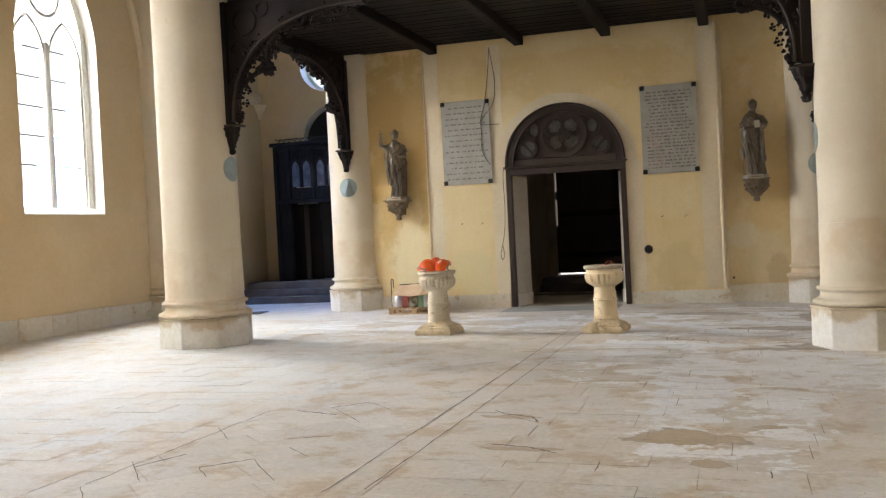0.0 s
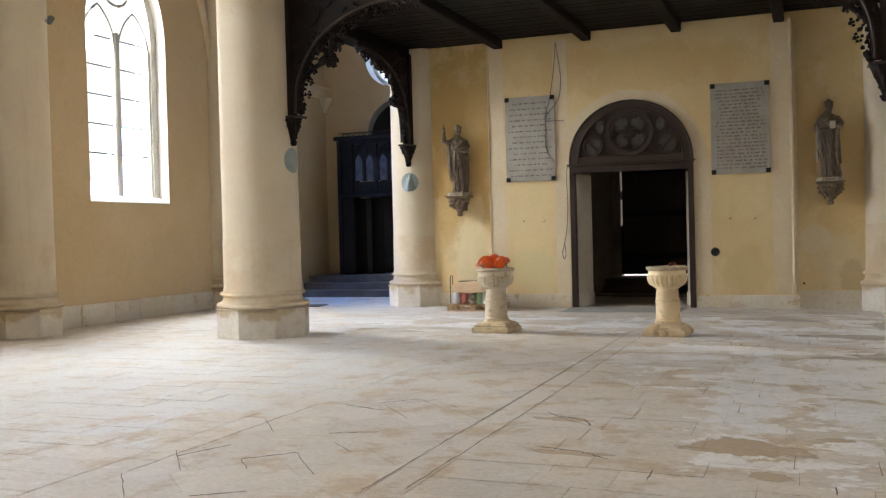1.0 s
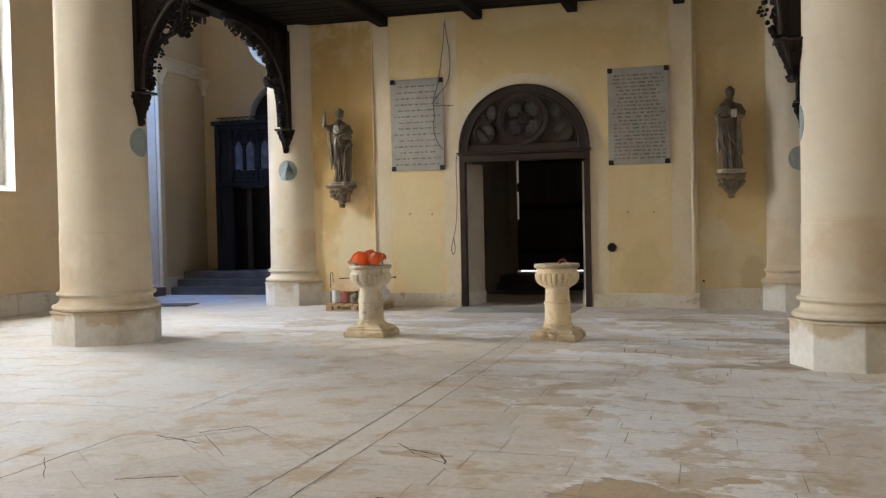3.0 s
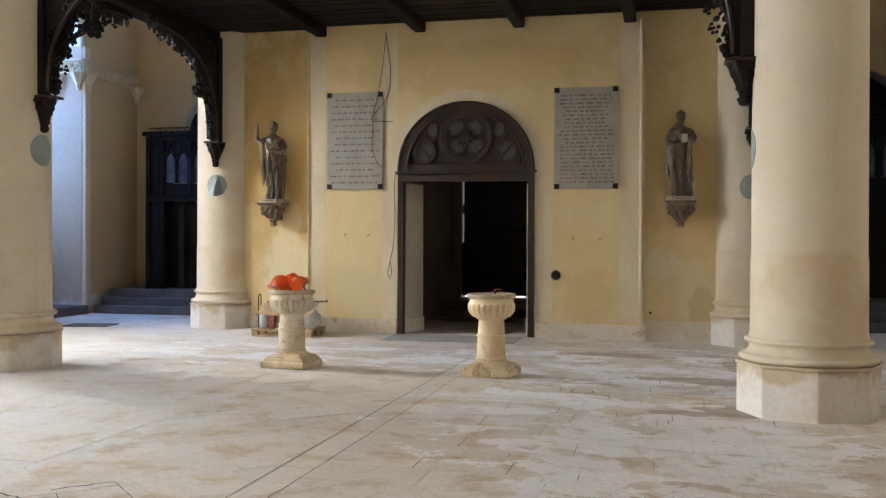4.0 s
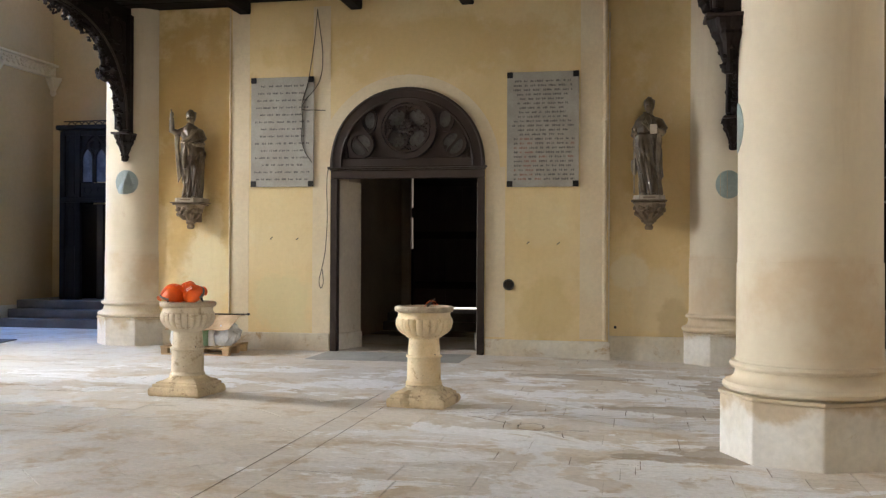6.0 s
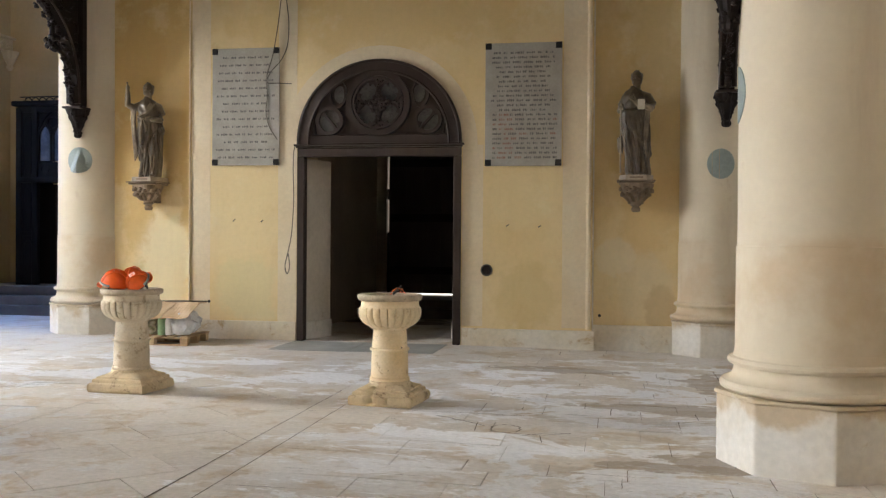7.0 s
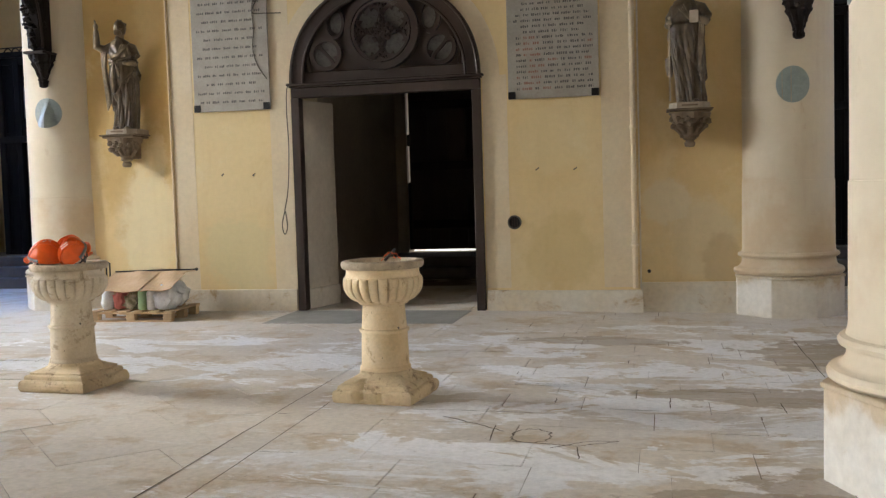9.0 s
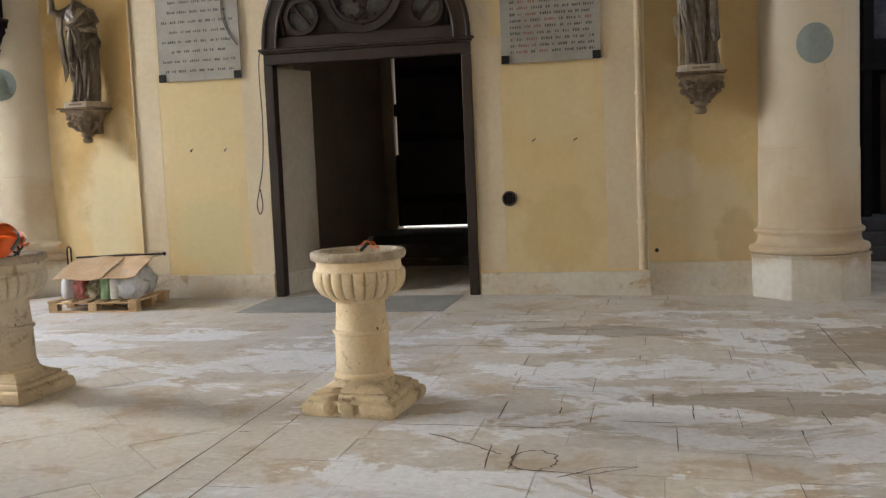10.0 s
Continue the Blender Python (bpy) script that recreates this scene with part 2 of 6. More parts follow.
def floor_material(name, joint):
    """Worn limestone: tan and grey slabs, white lime bloom in streaks, a few sandy hollows; window light painted whiter
    on the left.
    """
    m, nt, bsdf = nodes_of(name)
    broad = noise_tex(nt, 0.35, 5, 0.6)
    mid = noise_tex(nt, 1.35, 9, 0.70, (0.6, 1.1, 1), 0.6)
    fine = noise_tex(nt, 22, 8, 0.7)
    col = blend(nt, ramp(nt, broad, 0.38, 0.62), (0.70, 0.625, 0.525), (0.69, 0.64, 0.58))
    col = blend(nt, maths(nt, "MULTIPLY", ramp(nt, noise_tex(nt, 1.9, 8, 0.68, (1, 1, 1), 0.3), 0.50, 0.62), 0.85), col, (0.56, 0.435, 0.29))
    oi = nt.nodes.new("ShaderNodeObjectInfo")
    isl = nt.nodes.new("ShaderNodeNewGeometry")
    each = maths(nt, "FRACT", maths(nt, "ADD", oi.outputs["Random"], isl.outputs["Random Per Island"]))
    gain = nt.nodes.new("ShaderNodeMapRange")
    gain.inputs["To Min"].default_value, gain.inputs["To Max"].default_value = 0.94, 1.05
    nt.links.new(each, gain.inputs["Value"])
    hsv = nt.nodes.new("ShaderNodeHueSaturation")
    nt.links.new(gain.outputs[0], hsv.inputs["Value"])
    nt.links.new(col, hsv.inputs["Color"])
    col = hsv.outputs[0]
    wob = noise_tex(nt, 1.7, 6, 0.65)
    # window light on the left floor, painted as two whiter zones
    whitened = maths(nt, "MAXIMUM", ellipse(nt, -8.2, 9.6, 3.6, 4.6, wob), ellipse(nt, -9.6, 16.5, 2.6, 4.0, wob))
    col = blend(nt, maths(nt, "MULTIPLY", whitened, ramp(nt, noise_tex(nt, 1.1, 7, 0.65), 0.3, 0.6)), col, (0.735, 0.72, 0.69))
    wob2 = noise_tex(nt, 3.5, 6, 0.65)
    lime = ramp(nt, mid, 0.503, 0.532)
    zones = maths(nt, "MAXIMUM", ellipse(nt, 0.2, 15.2, 3.6, 2.6, wob), ellipse(nt, -0.4, 11.4, 2.3, 2.4, wob))
    zones = maths(nt, "MAXIMUM", zones, ellipse(nt, -5.5, 15.6, 2.8, 1.6, wob))
    zones = maths(nt, "MAXIMUM", zones, ellipse(nt, -0.6, 8.4, 0.75, 3.2, wob))
    col = blend(nt, maths(nt, "MULTIPLY", maths(nt, "MULTIPLY", lime, zones), 0.97), col, (0.90, 0.89, 0.88))
    for x, y, rx, ry, f in ((-0.92, 9.2, 0.36, 2.9, 0.85), (0.02, 10.0, 0.42, 2.4, 0.75), (0.45, 10.6, 0.6, 1.6, 0.5), (-2.0, 11.4, 0.9, 0.5, 0.45), (-1.6, 12.3, 1.3, 0.3, 0.6)):
        col = blend(nt, maths(nt, "MULTIPLY", maths(nt, "MULTIPLY", ellipse(nt, x, y, rx, ry, wob), ramp(nt, noise_tex(nt, 2.6, 8, 0.7), 0.41, 0.48)), f), col, (0.86, 0.86, 0.86))
    col = blend(nt, maths(nt, "MULTIPLY", ramp(nt, mid, 0.58, 0.66), 0.35), col, (0.84, 0.82, 0.78))
    for x, y, rx, ry in ((-0.91, 6.78, 0.40, 0.27), (-0.69, 6.0, 0.13, 0.11), (-2.35, 7.42, 0.24, 0.09), (-0.24, 7.27, 0.11, 0.06), (-2.02, 6.22, 0.24, 0.07)):
        col = blend(nt, maths(nt, "MULTIPLY", ellipse(nt, x, y, rx * 1.1, ry * 1.1, wob2), 0.75), col, (0.27, 0.20, 0.13))
        col = blend(nt, maths(nt, "MULTIPLY", ellipse(nt, x, y, rx, ry, wob2), 0.9), col, (0.52, 0.40, 0.26))
    # darker brown patches, two of them by the foot of column c
    for x, y, rx, ry in ((0.05, 12.05, 0.6, 0.14), (0.35, 14.4, 0.9, 0.3), (1.4, 16.2, 1.0, 0.9), (-1.0, 16.8, 0.8, 0.25), (0.45, 12.3, 0.45, 0.3)):
        col = blend(nt, maths(nt, "MULTIPLY", ellipse(nt, x, y, rx, ry, wob2), 0.72), col, (0.34, 0.26, 0.17))
    col = blend(nt, ramp(nt, noise_tex(nt, 9, 6, 0.7), 0.68, 0.76), col, (0.42, 0.34, 0.25))
    grime = maths(nt, "MULTIPLY", ramp(nt, noise_tex(nt, 5.5, 9, 0.75, (0.8, 1, 1), 0.8), 0.5, 0.72), 0.42)
    col = blend(nt, grime, col, (0.45, 0.385, 0.305))
    chips = maths(nt, "MULTIPLY", ramp(nt, noise_tex(nt, 34, 5, 0.65, (0.7, 1, 1)), 0.62, 0.70), ramp(nt, noise_tex(nt, 2.3, 5, 0.65), 0.45, 0.6))
    col = blend(nt, maths(nt, "MULTIPLY", chips, 0.7), col, (0.30, 0.235, 0.165))
    scuff = maths(nt, "MULTIPLY", ramp(nt, noise_tex(nt, 3.2, 9, 0.75, (0.45, 1.3, 1), 1.2), 0.56, 0.64), 0.5)
    col = blend(nt, scuff, col, (0.80, 0.78, 0.74))
    pits = ramp(nt, noise_tex(nt, 13, 4, 0.6, (0.6, 1, 1)), 0.70, 0.76)
    col = blend(nt, maths(nt, "MULTIPLY", pits, ramp(nt, noise_tex(nt, 0.9, 3, 0.5), 0.48, 0.6)), col, (0.17, 0.125, 0.085))
    if joint:
        col = blend(nt, ramp(nt, noise_tex(nt, 1.1, 3, 0.6), 0.36, 0.52), col, (0.19, 0.145, 0.10))
    col = blend(nt, 0.34, col, blend(nt, ramp(nt, fine, 0.25, 0.75), (0.4, 0.4, 0.4), (1, 1, 1)), "MULTIPLY")
    nt.links.new(col, bsdf.inputs["Base Color"])
    rr = nt.nodes.new("ShaderNodeMapRange")
    rr.inputs["To Min"].default_value, rr.inputs["To Max"].default_value = 0.42, 0.75
    nt.links.new(mid, rr.inputs["Value"])
    nt.links.new(rr.outputs[0], bsdf.inputs["Roughness"])
    bump(nt, bsdf, maths(nt, "ADD", maths(nt, "MULTIPLY", mid, 1.6), fine), 0.35, 0.006)
    return m


def wall_patch(nt, x, z, rx, rz, wobble):
    """A soft patch, for stains and for painted shade, on a wall that faces the nave, 1 inside."""
    geo = nt.nodes.new("ShaderNodeNewGeometry")
    sep = nt.nodes.new("ShaderNodeSeparateXYZ")
    nt.links.new(geo.outputs["Position"], sep.inputs[0])
    dx = maths(nt, "DIVIDE", maths(nt, "SUBTRACT", sep.outputs[0], x), rx)
    dz = maths(nt, "DIVIDE", maths(nt, "SUBTRACT", sep.outputs[2], z), rz)
    d = maths(nt, "SQRT", maths(nt, "ADD", maths(nt, "MULTIPLY", dx, dx), maths(nt, "MULTIPLY", dz, dz)))
    d = maths(nt, "ADD", d, maths(nt, "MULTIPLY", maths(nt, "SUBTRACT", wobble, 0.5), 1.8))
    return ramp(nt, d, 1.1, 0.72)


def plaster_material():
    """Ochre lime plaster: pale and brown patches, shade painted under the gallery, damp marks low down, trowel relief.
    """
    m, nt, bsdf = nodes_of("ochre_plaster")
    wob = noise_tex(nt, 1.9, 7, 0.65)
    col = blend(nt, ramp(nt, noise_tex(nt, 0.5, 6, 0.62), 0.36, 0.66), (0.725, 0.55, 0.28), (0.76, 0.61, 0.345))
    col = blend(nt, maths(nt, "MULTIPLY", ramp(nt, noise_tex(nt, 1.4, 7, 0.7, (1, 1, 0.5), 0.4), 0.52, 0.68), 0.4), col, (0.62, 0.44, 0.20))
    for x, z, rx, rz, c, f in ((0.15, 3.0, 0.55, 2.2, (0.64, 0.45, 0.20), 0.55), (-0.35, 3.6, 0.4, 1.2, (0.62, 0.43, 0.18), 0.4), (0.1, 0.9, 0.55, 0.5, (0.72, 0.60, 0.38), 0.8),
                               # the patches at x -7.75, -7.5 and -6.9 make the left recess browner
                               (-0.3, 1.25, 0.28, 0.3, (0.76, 0.66, 0.46), 0.7), (-7.3, 1.2, 0.5, 0.9, (0.74, 0.65, 0.42), 0.8), (-7.75, 3.4, 0.45, 2.2, (0.54, 0.36, 0.13), 0.7), (-7.5, 3.9, 1.1, 2.0, (0.52, 0.345, 0.13), 0.75),
                               (-6.9, 3.0, 0.16, 1.5, (0.57, 0.38, 0.14), 0.6), (-5.85, 0.75, 0.5, 0.6, (0.66, 0.58, 0.33), 0.6), (-1.6, 0.7, 0.5, 0.5, (0.62, 0.47, 0.22), 0.5),
                               # the wide one at z 4.8 is the gallery's shade, painted brown
                               (-3.8, 4.8, 2.6, 0.5, (0.64, 0.45, 0.19), 0.5), (0.35, 0.5, 0.25, 0.5, (0.52, 0.38, 0.2), 0.5), (-1.7, 2.2, 0.45, 0.5, (0.74, 0.60, 0.34), 0.5)):
        col = blend(nt, maths(nt, "MULTIPLY", wall_patch(nt, x, z, rx, rz, wob), f), col, c)
    grain = noise_tex(nt, 14, 8, 0.65)
    streak = ramp(nt, noise_tex(nt, 2.2, 6, 0.65, (1, 1, 0.15)), 0.5, 0.72)
    col = blend(nt, maths(nt, "MULTIPLY", streak, 0.22), col, (0.60, 0.45, 0.23))
    col = blend(nt, maths(nt, "MULTIPLY", ramp(nt, noise_tex(nt, 0.9, 8, 0.7), 0.55, 0.66), 0.3), col, (0.80, 0.70, 0.47))
    col = blend(nt, 0.1, col, blend(nt, ramp(nt, grain, 0.25, 0.75), (0.45, 0.45, 0.45), (1, 1, 1)), "MULTIPLY")
    nt.links.new(col, bsdf.inputs["Base Color"])
    bsdf.inputs["Roughness"].default_value = 0.88
    bsdf.inputs["Specular IOR Level"].default_value = 0.25
    bump(nt, bsdf, maths(nt, "ADD", grain, maths(nt, "MULTIPLY", noise_tex(nt, 2.2, 4, 0.5), 3.0)), 0.22, 0.006)
    return m


PLASTER = plaster_material()
SLAB = floor_material("worn_limestone_paving", False)
JOINT = floor_material("paving_joints", True)


# ---- mesh helpers ----
def mesh_of(bm, material, smooth=False):
    bmesh.ops.recalc_face_normals(bm, faces=bm.faces)
    me = bpy.data.meshes.new("mesh")
    for f in bm.faces:
        f.smooth = smooth
    bm.to_mesh(me)
    bm.free()
    for mm in (material if isinstance(material, (list, tuple)) else (material,)):
        me.materials.append(mm)
    if smooth:
        me.set_sharp_from_angle(angle=radians(40))
    return me


def part(name, bm, material, parent, label="", smooth=False, m=None):
    ob = new(name, mesh_of(bm, material, smooth))
    ob.parent = parent
    if m is not None:
        ob.matrix_basis = m
    return tagged(ob, label)


def thing(name, m, label, category, group="", kind=""):
    ob = new(name)
    ob.empty_display_size = 0.1
    ob.matrix_basis = m
    return tagged(ob, label, category, group, kind)


def setting(name, bm, material, label, category="", smooth=False):
    return tagged(new(name, mesh_of(bm, material, smooth)), label, category or name.split("_")[0], "", "structure")


def box(bm, x0, x1, y0, y1, z0, z1, bevel=0.0, taper=0.0):
    vs = [bm.verts.new((x, y, z)) for z, k in ((z0, 0), (z1, taper)) for x, y in
          ((x0 + k, y0 + k), (x1 - k, y0 + k), (x1 - k, y1 - k), (x0 + k, y1 - k))]
    fs = [bm.faces.new([vs[i] for i in q]) for q in ((3, 2, 1, 0), (4, 5, 6, 7), (0, 1, 5, 4), (1, 2, 6, 5), (2, 3, 7, 6), (3, 0, 4, 7))]
    if bevel:
        es = list({e for f in fs for e in f.edges})
        bmesh.ops.bevel(bm, geom=es, offset=bevel, segments=1, affect="EDGES", profile=0.5)
    return vs


def boxed(*a, **k):
    bm = bmesh.new()
    box(bm, *a, **k)
    return bm


def lathe(bm, profile, n=48, cx=0.0, cy=0.0, shape=None, cap=True):
    """A turned body; profile rows are (r, z); shape(angle, r, z) may push the radius."""
    rings = []
    for r, z in profile:
        row = []
        for i in range(n):
            a = 2 * math.pi * i / n
            rr = shape(a, r, z) if shape else r
            row.append(bm.verts.new((cx + rr * math.cos(a), cy + rr * math.sin(a), z)))
        rings.append(row)
    for p, q in zip(rings, rings[1:]):
        for i in range(n):
            bm.faces.new((p[i], p[(i + 1) % n], q[(i + 1) % n], q[i]))
    if cap:
        bm.faces.new(rings[0][::-1])
        bm.faces.new(rings[-1])
    return rings


def tube(bm, pts, r, n=8, taper=None):
    """A round rod along points; taper gives one radius per point."""
    pts = [Vector(p) for p in pts]
    rings = []
    up = Vector((0.13, 0.31, 0.94))
    for i, p in enumerate(pts):
        d = (pts[min(i + 1, len(pts) - 1)] - pts[max(i - 1, 0)]).normalized()
        s = d.cross(up)
        if s.length < 1e-3:
            s = d.cross(Vector((1, 0, 0)))
        s.normalize()
        t = s.cross(d)
        rr = taper[i] if taper else r
        rings.append([bm.verts.new(p + rr * (math.cos(2 * math.pi * k / n) * s + math.sin(2 * math.pi * k / n) * t)) for k in range(n)])
    for p, q in zip(rings, rings[1:]):
        for k in range(n):
            bm.faces.new((p[k], p[(k + 1) % n], q[(k + 1) % n], q[k]))
    bm.faces.new(rings[0][::-1])
    bm.faces.new(rings[-1])


def blob(bm, c, r, sx=1.0, sy=1.0, sz=1.0, level=1, rough=0.0):
    got = bmesh.ops.create_icosphere(bm, subdivisions=level, radius=1.0)
    for v in got["verts"]:
        k = r * (1 + rough * noise.noise(v.co * 2.3 + Vector(c) * 3))
        v.co = Vector((c[0] + v.co.x * sx * k, c[1] + v.co.y * sy * k, c[2] + v.co.z * sz * k))


def sweep(bm, path, width, depth, at=None):
    """A flat bar of that width in the u-z plane and depth across it, along a path of (u, z)."""
    rings = []
    for i, (u, z) in enumerate(path):
        a, b = path[max(i - 1, 0)], path[min(i + 1, len(path) - 1)]
        d = Vector((b[0] - a[0], b[1] - a[1])).normalized()
        nx, nz = -d.y * width / 2, d.x * width / 2
        rings.append([bm.verts.new(c) for c in ((u + nx, -depth / 2, z + nz), (u + nx, depth / 2, z + nz), (u - nx, depth / 2, z - nz), (u - nx, -depth / 2, z - nz))])
    for p, q in zip(rings, rings[1:]):
        for k in range(4):
            bm.faces.new((p[k], p[(k + 1) % 4], q[(k + 1) % 4], q[k]))
    bm.faces.new(rings[0][::-1])
    bm.faces.new(rings[-1])


def pointed(c, hw, sill, spring, rise=1.0):
    """A pointed opening: half width, sill, springing; gives the open span at s, or None."""
    def span(s):
        d = abs(s - c)
        if d >= hw - 1e-6:
            return None
        r = 2 * hw
        return sill, spring + rise * math.sqrt(max(0, r * r - (d + r - hw) ** 2))
    return (c - hw, c + hw, span)


def rounded(c, hw, sill, spring, rise):
    def span(s):
        d = abs(s - c)
        if d >= hw - 1e-6:
            return None
        return sill, spring + rise * math.sqrt(max(0.0, 1 - (d / hw) ** 2)) ** 0.9
    return (c - hw, c + hw, span)


def roundel(c, r, z):
    def span(s):
        d = abs(s - c)
        if d >= r - 1e-6:
            return None
        h = math.sqrt(r * r - d * d)
        return z - h, z + h
    return (c - r, c + r, span)


def square(a, b, z0, z1):
    return (a, b, lambda s: (z0, z1) if a + 1e-6 < s < b - 1e-6 else None)


def pierced_wall(s0, s1, z0, z1, d0, d1, axis, openings, steps=22):
    """A thick wall along x or y, with openings that go through it."""
    bm = bmesh.new()
    cuts = {s0, s1}
    for a, b, _ in openings:
        cuts |= {a + (b - a) * (0.5 - 0.5 * math.cos(math.pi * i / steps)) for i in range(steps + 1)}
    cuts = sorted(c for c in cuts if s0 - 1e-9 <= c <= s1 + 1e-9)
    put = (lambda s, d, z: (s, d, z)) if axis == "x" else (lambda s, d, z: (d, s, z))
    for a, b in zip(cuts, cuts[1:]):
        if b - a < 1e-5:
            continue
        mid = (a + b) / 2
        open_ = sorted((o for o in openings if o[0] < mid < o[1]), key=lambda o: o[2](mid)[0])
        levels = [(z0, z0)]
        for o in open_:
            ea, eb = min(max(a, o[0] + 1e-4), o[1] - 1e-4), max(min(b, o[1] - 1e-4), o[0] + 1e-4)
            (la, ha), (lb, hb) = o[2](ea), o[2](eb)
            levels += [(la, lb), (ha, hb)]
        levels.append((z1, z1))
        for (la, lb), (ha, hb) in zip(levels[::2], levels[1::2]):
            if ha - la < 1e-4 and hb - lb < 1e-4:
                continue
            v = [bm.verts.new(put(*c)) for c in ((a, d0, la), (b, d0, lb), (b, d1, lb), (a, d1, la), (a, d0, ha), (b, d0, hb), (b, d1, hb), (a, d1, ha))]
            for q in ((0, 1, 2, 3), (4, 5, 6, 7), (0, 1, 5, 4), (2, 3, 7, 6)):
                bm.faces.new([v[i] for i in q]).material_index = int(q[2] in (2, 6))
            if a == s0 or not open_ and any(abs(a - o[1]) < 1e-6 for o in openings) or open_:
                bm.faces.new([v[i] for i in (3, 0, 4, 7)]).material_index = 1
            if b == s1 or not open_ and any(abs(b - o[0]) < 1e-6 for o in openings) or open_:
                bm.faces.new([v[i] for i in (1, 2, 6, 5)]).material_index = 1
    return bm


def ground_height(x):
    """The old floor falls a little towards the north side."""
    k = min(1, max(0, (x + 2.5) / 3.3))
    return -0.05 * k * k * (3 - 2 * k)


# ---- the shell ----
COLS = {"a": (-8.82, 13.24), "b": (-8.64, 19.60), "c": (1.11, 12.46), "d": (1.05, 19.2)}
BACK, BACK_NORTH = 19.32, 19.10
bm = bmesh.new()
xs = [-16.5, -13.3, -10, -5.0] + [-2.5 + 0.33 * i for i in range(11)] + [5.9, 9.0]
rows = [[bm.verts.new((x, y, ground_height(x) - 0.005)) for x in xs] for y in (-9, 0, 8, 16, 26)]
for p, q in zip(rows, rows[1:]):
    for i in range(len(xs) - 1):
        bm.faces.new((p[i], p[i + 1], q[i + 1], q[i]))
floor = setting("floor", bm, JOINT, "worn limestone church floor with dark open joints", "floor")

bm = boxed(-120, 120, -120, 120, -0.6, -0.5)
setting("ground", bm, GRAVEL, "pale gravel ground outside the church", "ground")

DOOR = rounded(-3.775, 1.2, -0.1, 2.9, 1.2)
wall_west = setting("wall_west", pierced_wall(-6.73, -0.66, -0.1, 10, 19.0, 19.85, "x", [DOOR], 28), [PLASTER, BAND],
                    "ochre plastered church wall with stains round the doorway", "wall")
setting("wall_west_2", boxed(-8.6, -6.73, BACK, 19.85, -0.1, 10), PLASTER, "ochre plastered wall set back behind the statue", "wall")
setting("wall_west_3", boxed(-0.66, 1.2, BACK_NORTH, 19.85, -0.1, 10), PLASTER, "stained ochre plastered wall set back behind the statue", "wall")
win = [pointed(y, 1.22, 2.37, 5.75) for y in BAYS]
setting("wall_south", pierced_wall(-9, 24.4, -0.1, 10, -14.1, -13.3, "y", win + [pointed(20.85, 1.0, -0.1, 6.1)]), [AISLE, WINDOWSTONE],
        "cream plastered aisle wall pierced by tall pointed windows", "wall")
setting("wall_north", pierced_wall(-9, 24.4, -0.1, 10, 5.9, 6.7, "y", win + [pointed(20.85, 1.0, -0.1, 6.1)]), [AISLE, WINDOWSTONE],
        "cream plastered aisle wall with tall pointed windows", "wall")


def double_opening(c, hw, sill, spring, rise, eye, r, z):
    return [rounded(c, hw, sill, spring, rise), roundel(eye, r, z)]


setting("wall_aisle_end_1", pierced_wall(-16.6, -8.6, -0.1, 10, 24.2, 25.0, "x", double_opening(-10.85, 1.12, 0.5, 4.4, 1.0, -11.22, 0.77, 6.5)), [AISLE, WINDOWSTONE],
        "cream plastered end wall of the aisle with a round window", "wall")
setting("wall_aisle_end_2", pierced_wall(1.2, 9.0, -0.1, 10, 24.2, 25.0, "x", [rounded(3.5, 1.12, 0.5, 4.4, 1.0)]), [AISLE, WINDOWSTONE],
        "cream plastered end wall of the other aisle", "wall")
setting("wall_tower_1", boxed(-8.6, -7.9, 19.85, 25.0, -0.1, 10), AISLE, "cream plastered side wall of the tower", "wall")
setting("wall_tower_2", boxed(0.5, 1.2, 19.85, 25.0, -0.1, 10), AISLE, "cream plastered side wall of the tower", "wall")
setting("wall_chapel_1", pierced_wall(19.2, 22.2, -0.1, 10, -15.7, -15.3, "y", [pointed(20.5, 0.95, 2.4, 5.6)]), [AISLE, WINDOWSTONE],
        "pale plastered chapel wall with a pointed window", "wall")
setting("wall_chapel_2", pierced_wall(19.2, 22.2, -0.1, 10, 7.9, 8.3, "y", [pointed(20.5, 0.95, 2.4, 5.6)]), [AISLE, WINDOWSTONE],
        "pale plastered chapel wall with a pointed window", "wall")
for i, (xa, xb) in enumerate(((-15.3, -14.1), (6.7, 7.9))):
    setting("wall_chapel_%d" % (3 + 2 * i), boxed(xa, xb, 21.86, 22.2, -0.1, 10), PLINTH, "pale plastered side wall of the chapel", "wall")
    setting("wall_chapel_%d" % (4 + 2 * i), boxed(xa, xb, 19.2, 19.46, -0.1, 10), AISLE, "pale plastered side wall of the chapel", "wall")
setting("wall_east", boxed(-14.1, 6.7, -9.4, -9.0, -0.1, 10), AISLE, "cream plastered wall behind the nave", "wall")
setting("ceiling", boxed(-16.6, 9.0, -9.4, 25.0, 10.0, 10.3), VAULT, "pale plastered church ceiling", "ceiling")

# vestibule behind the doorway, and its outer wall with the street door
setting("wall_vestibule", pierced_wall(-7.9, 0.5, -0.1, 10, 25.0, 25.4, "x", [square(-5.10, -2.50, 0.33, 3.5)]), [INNER, INNER],
        "dark plastered end wall of the vestibule", "wall")
setting("ceiling_vestibule", boxed(-7.9, 0.5, 19.85, 25.0, 5.0, 5.3), INNER, "dark vestibule ceiling", "ceiling")
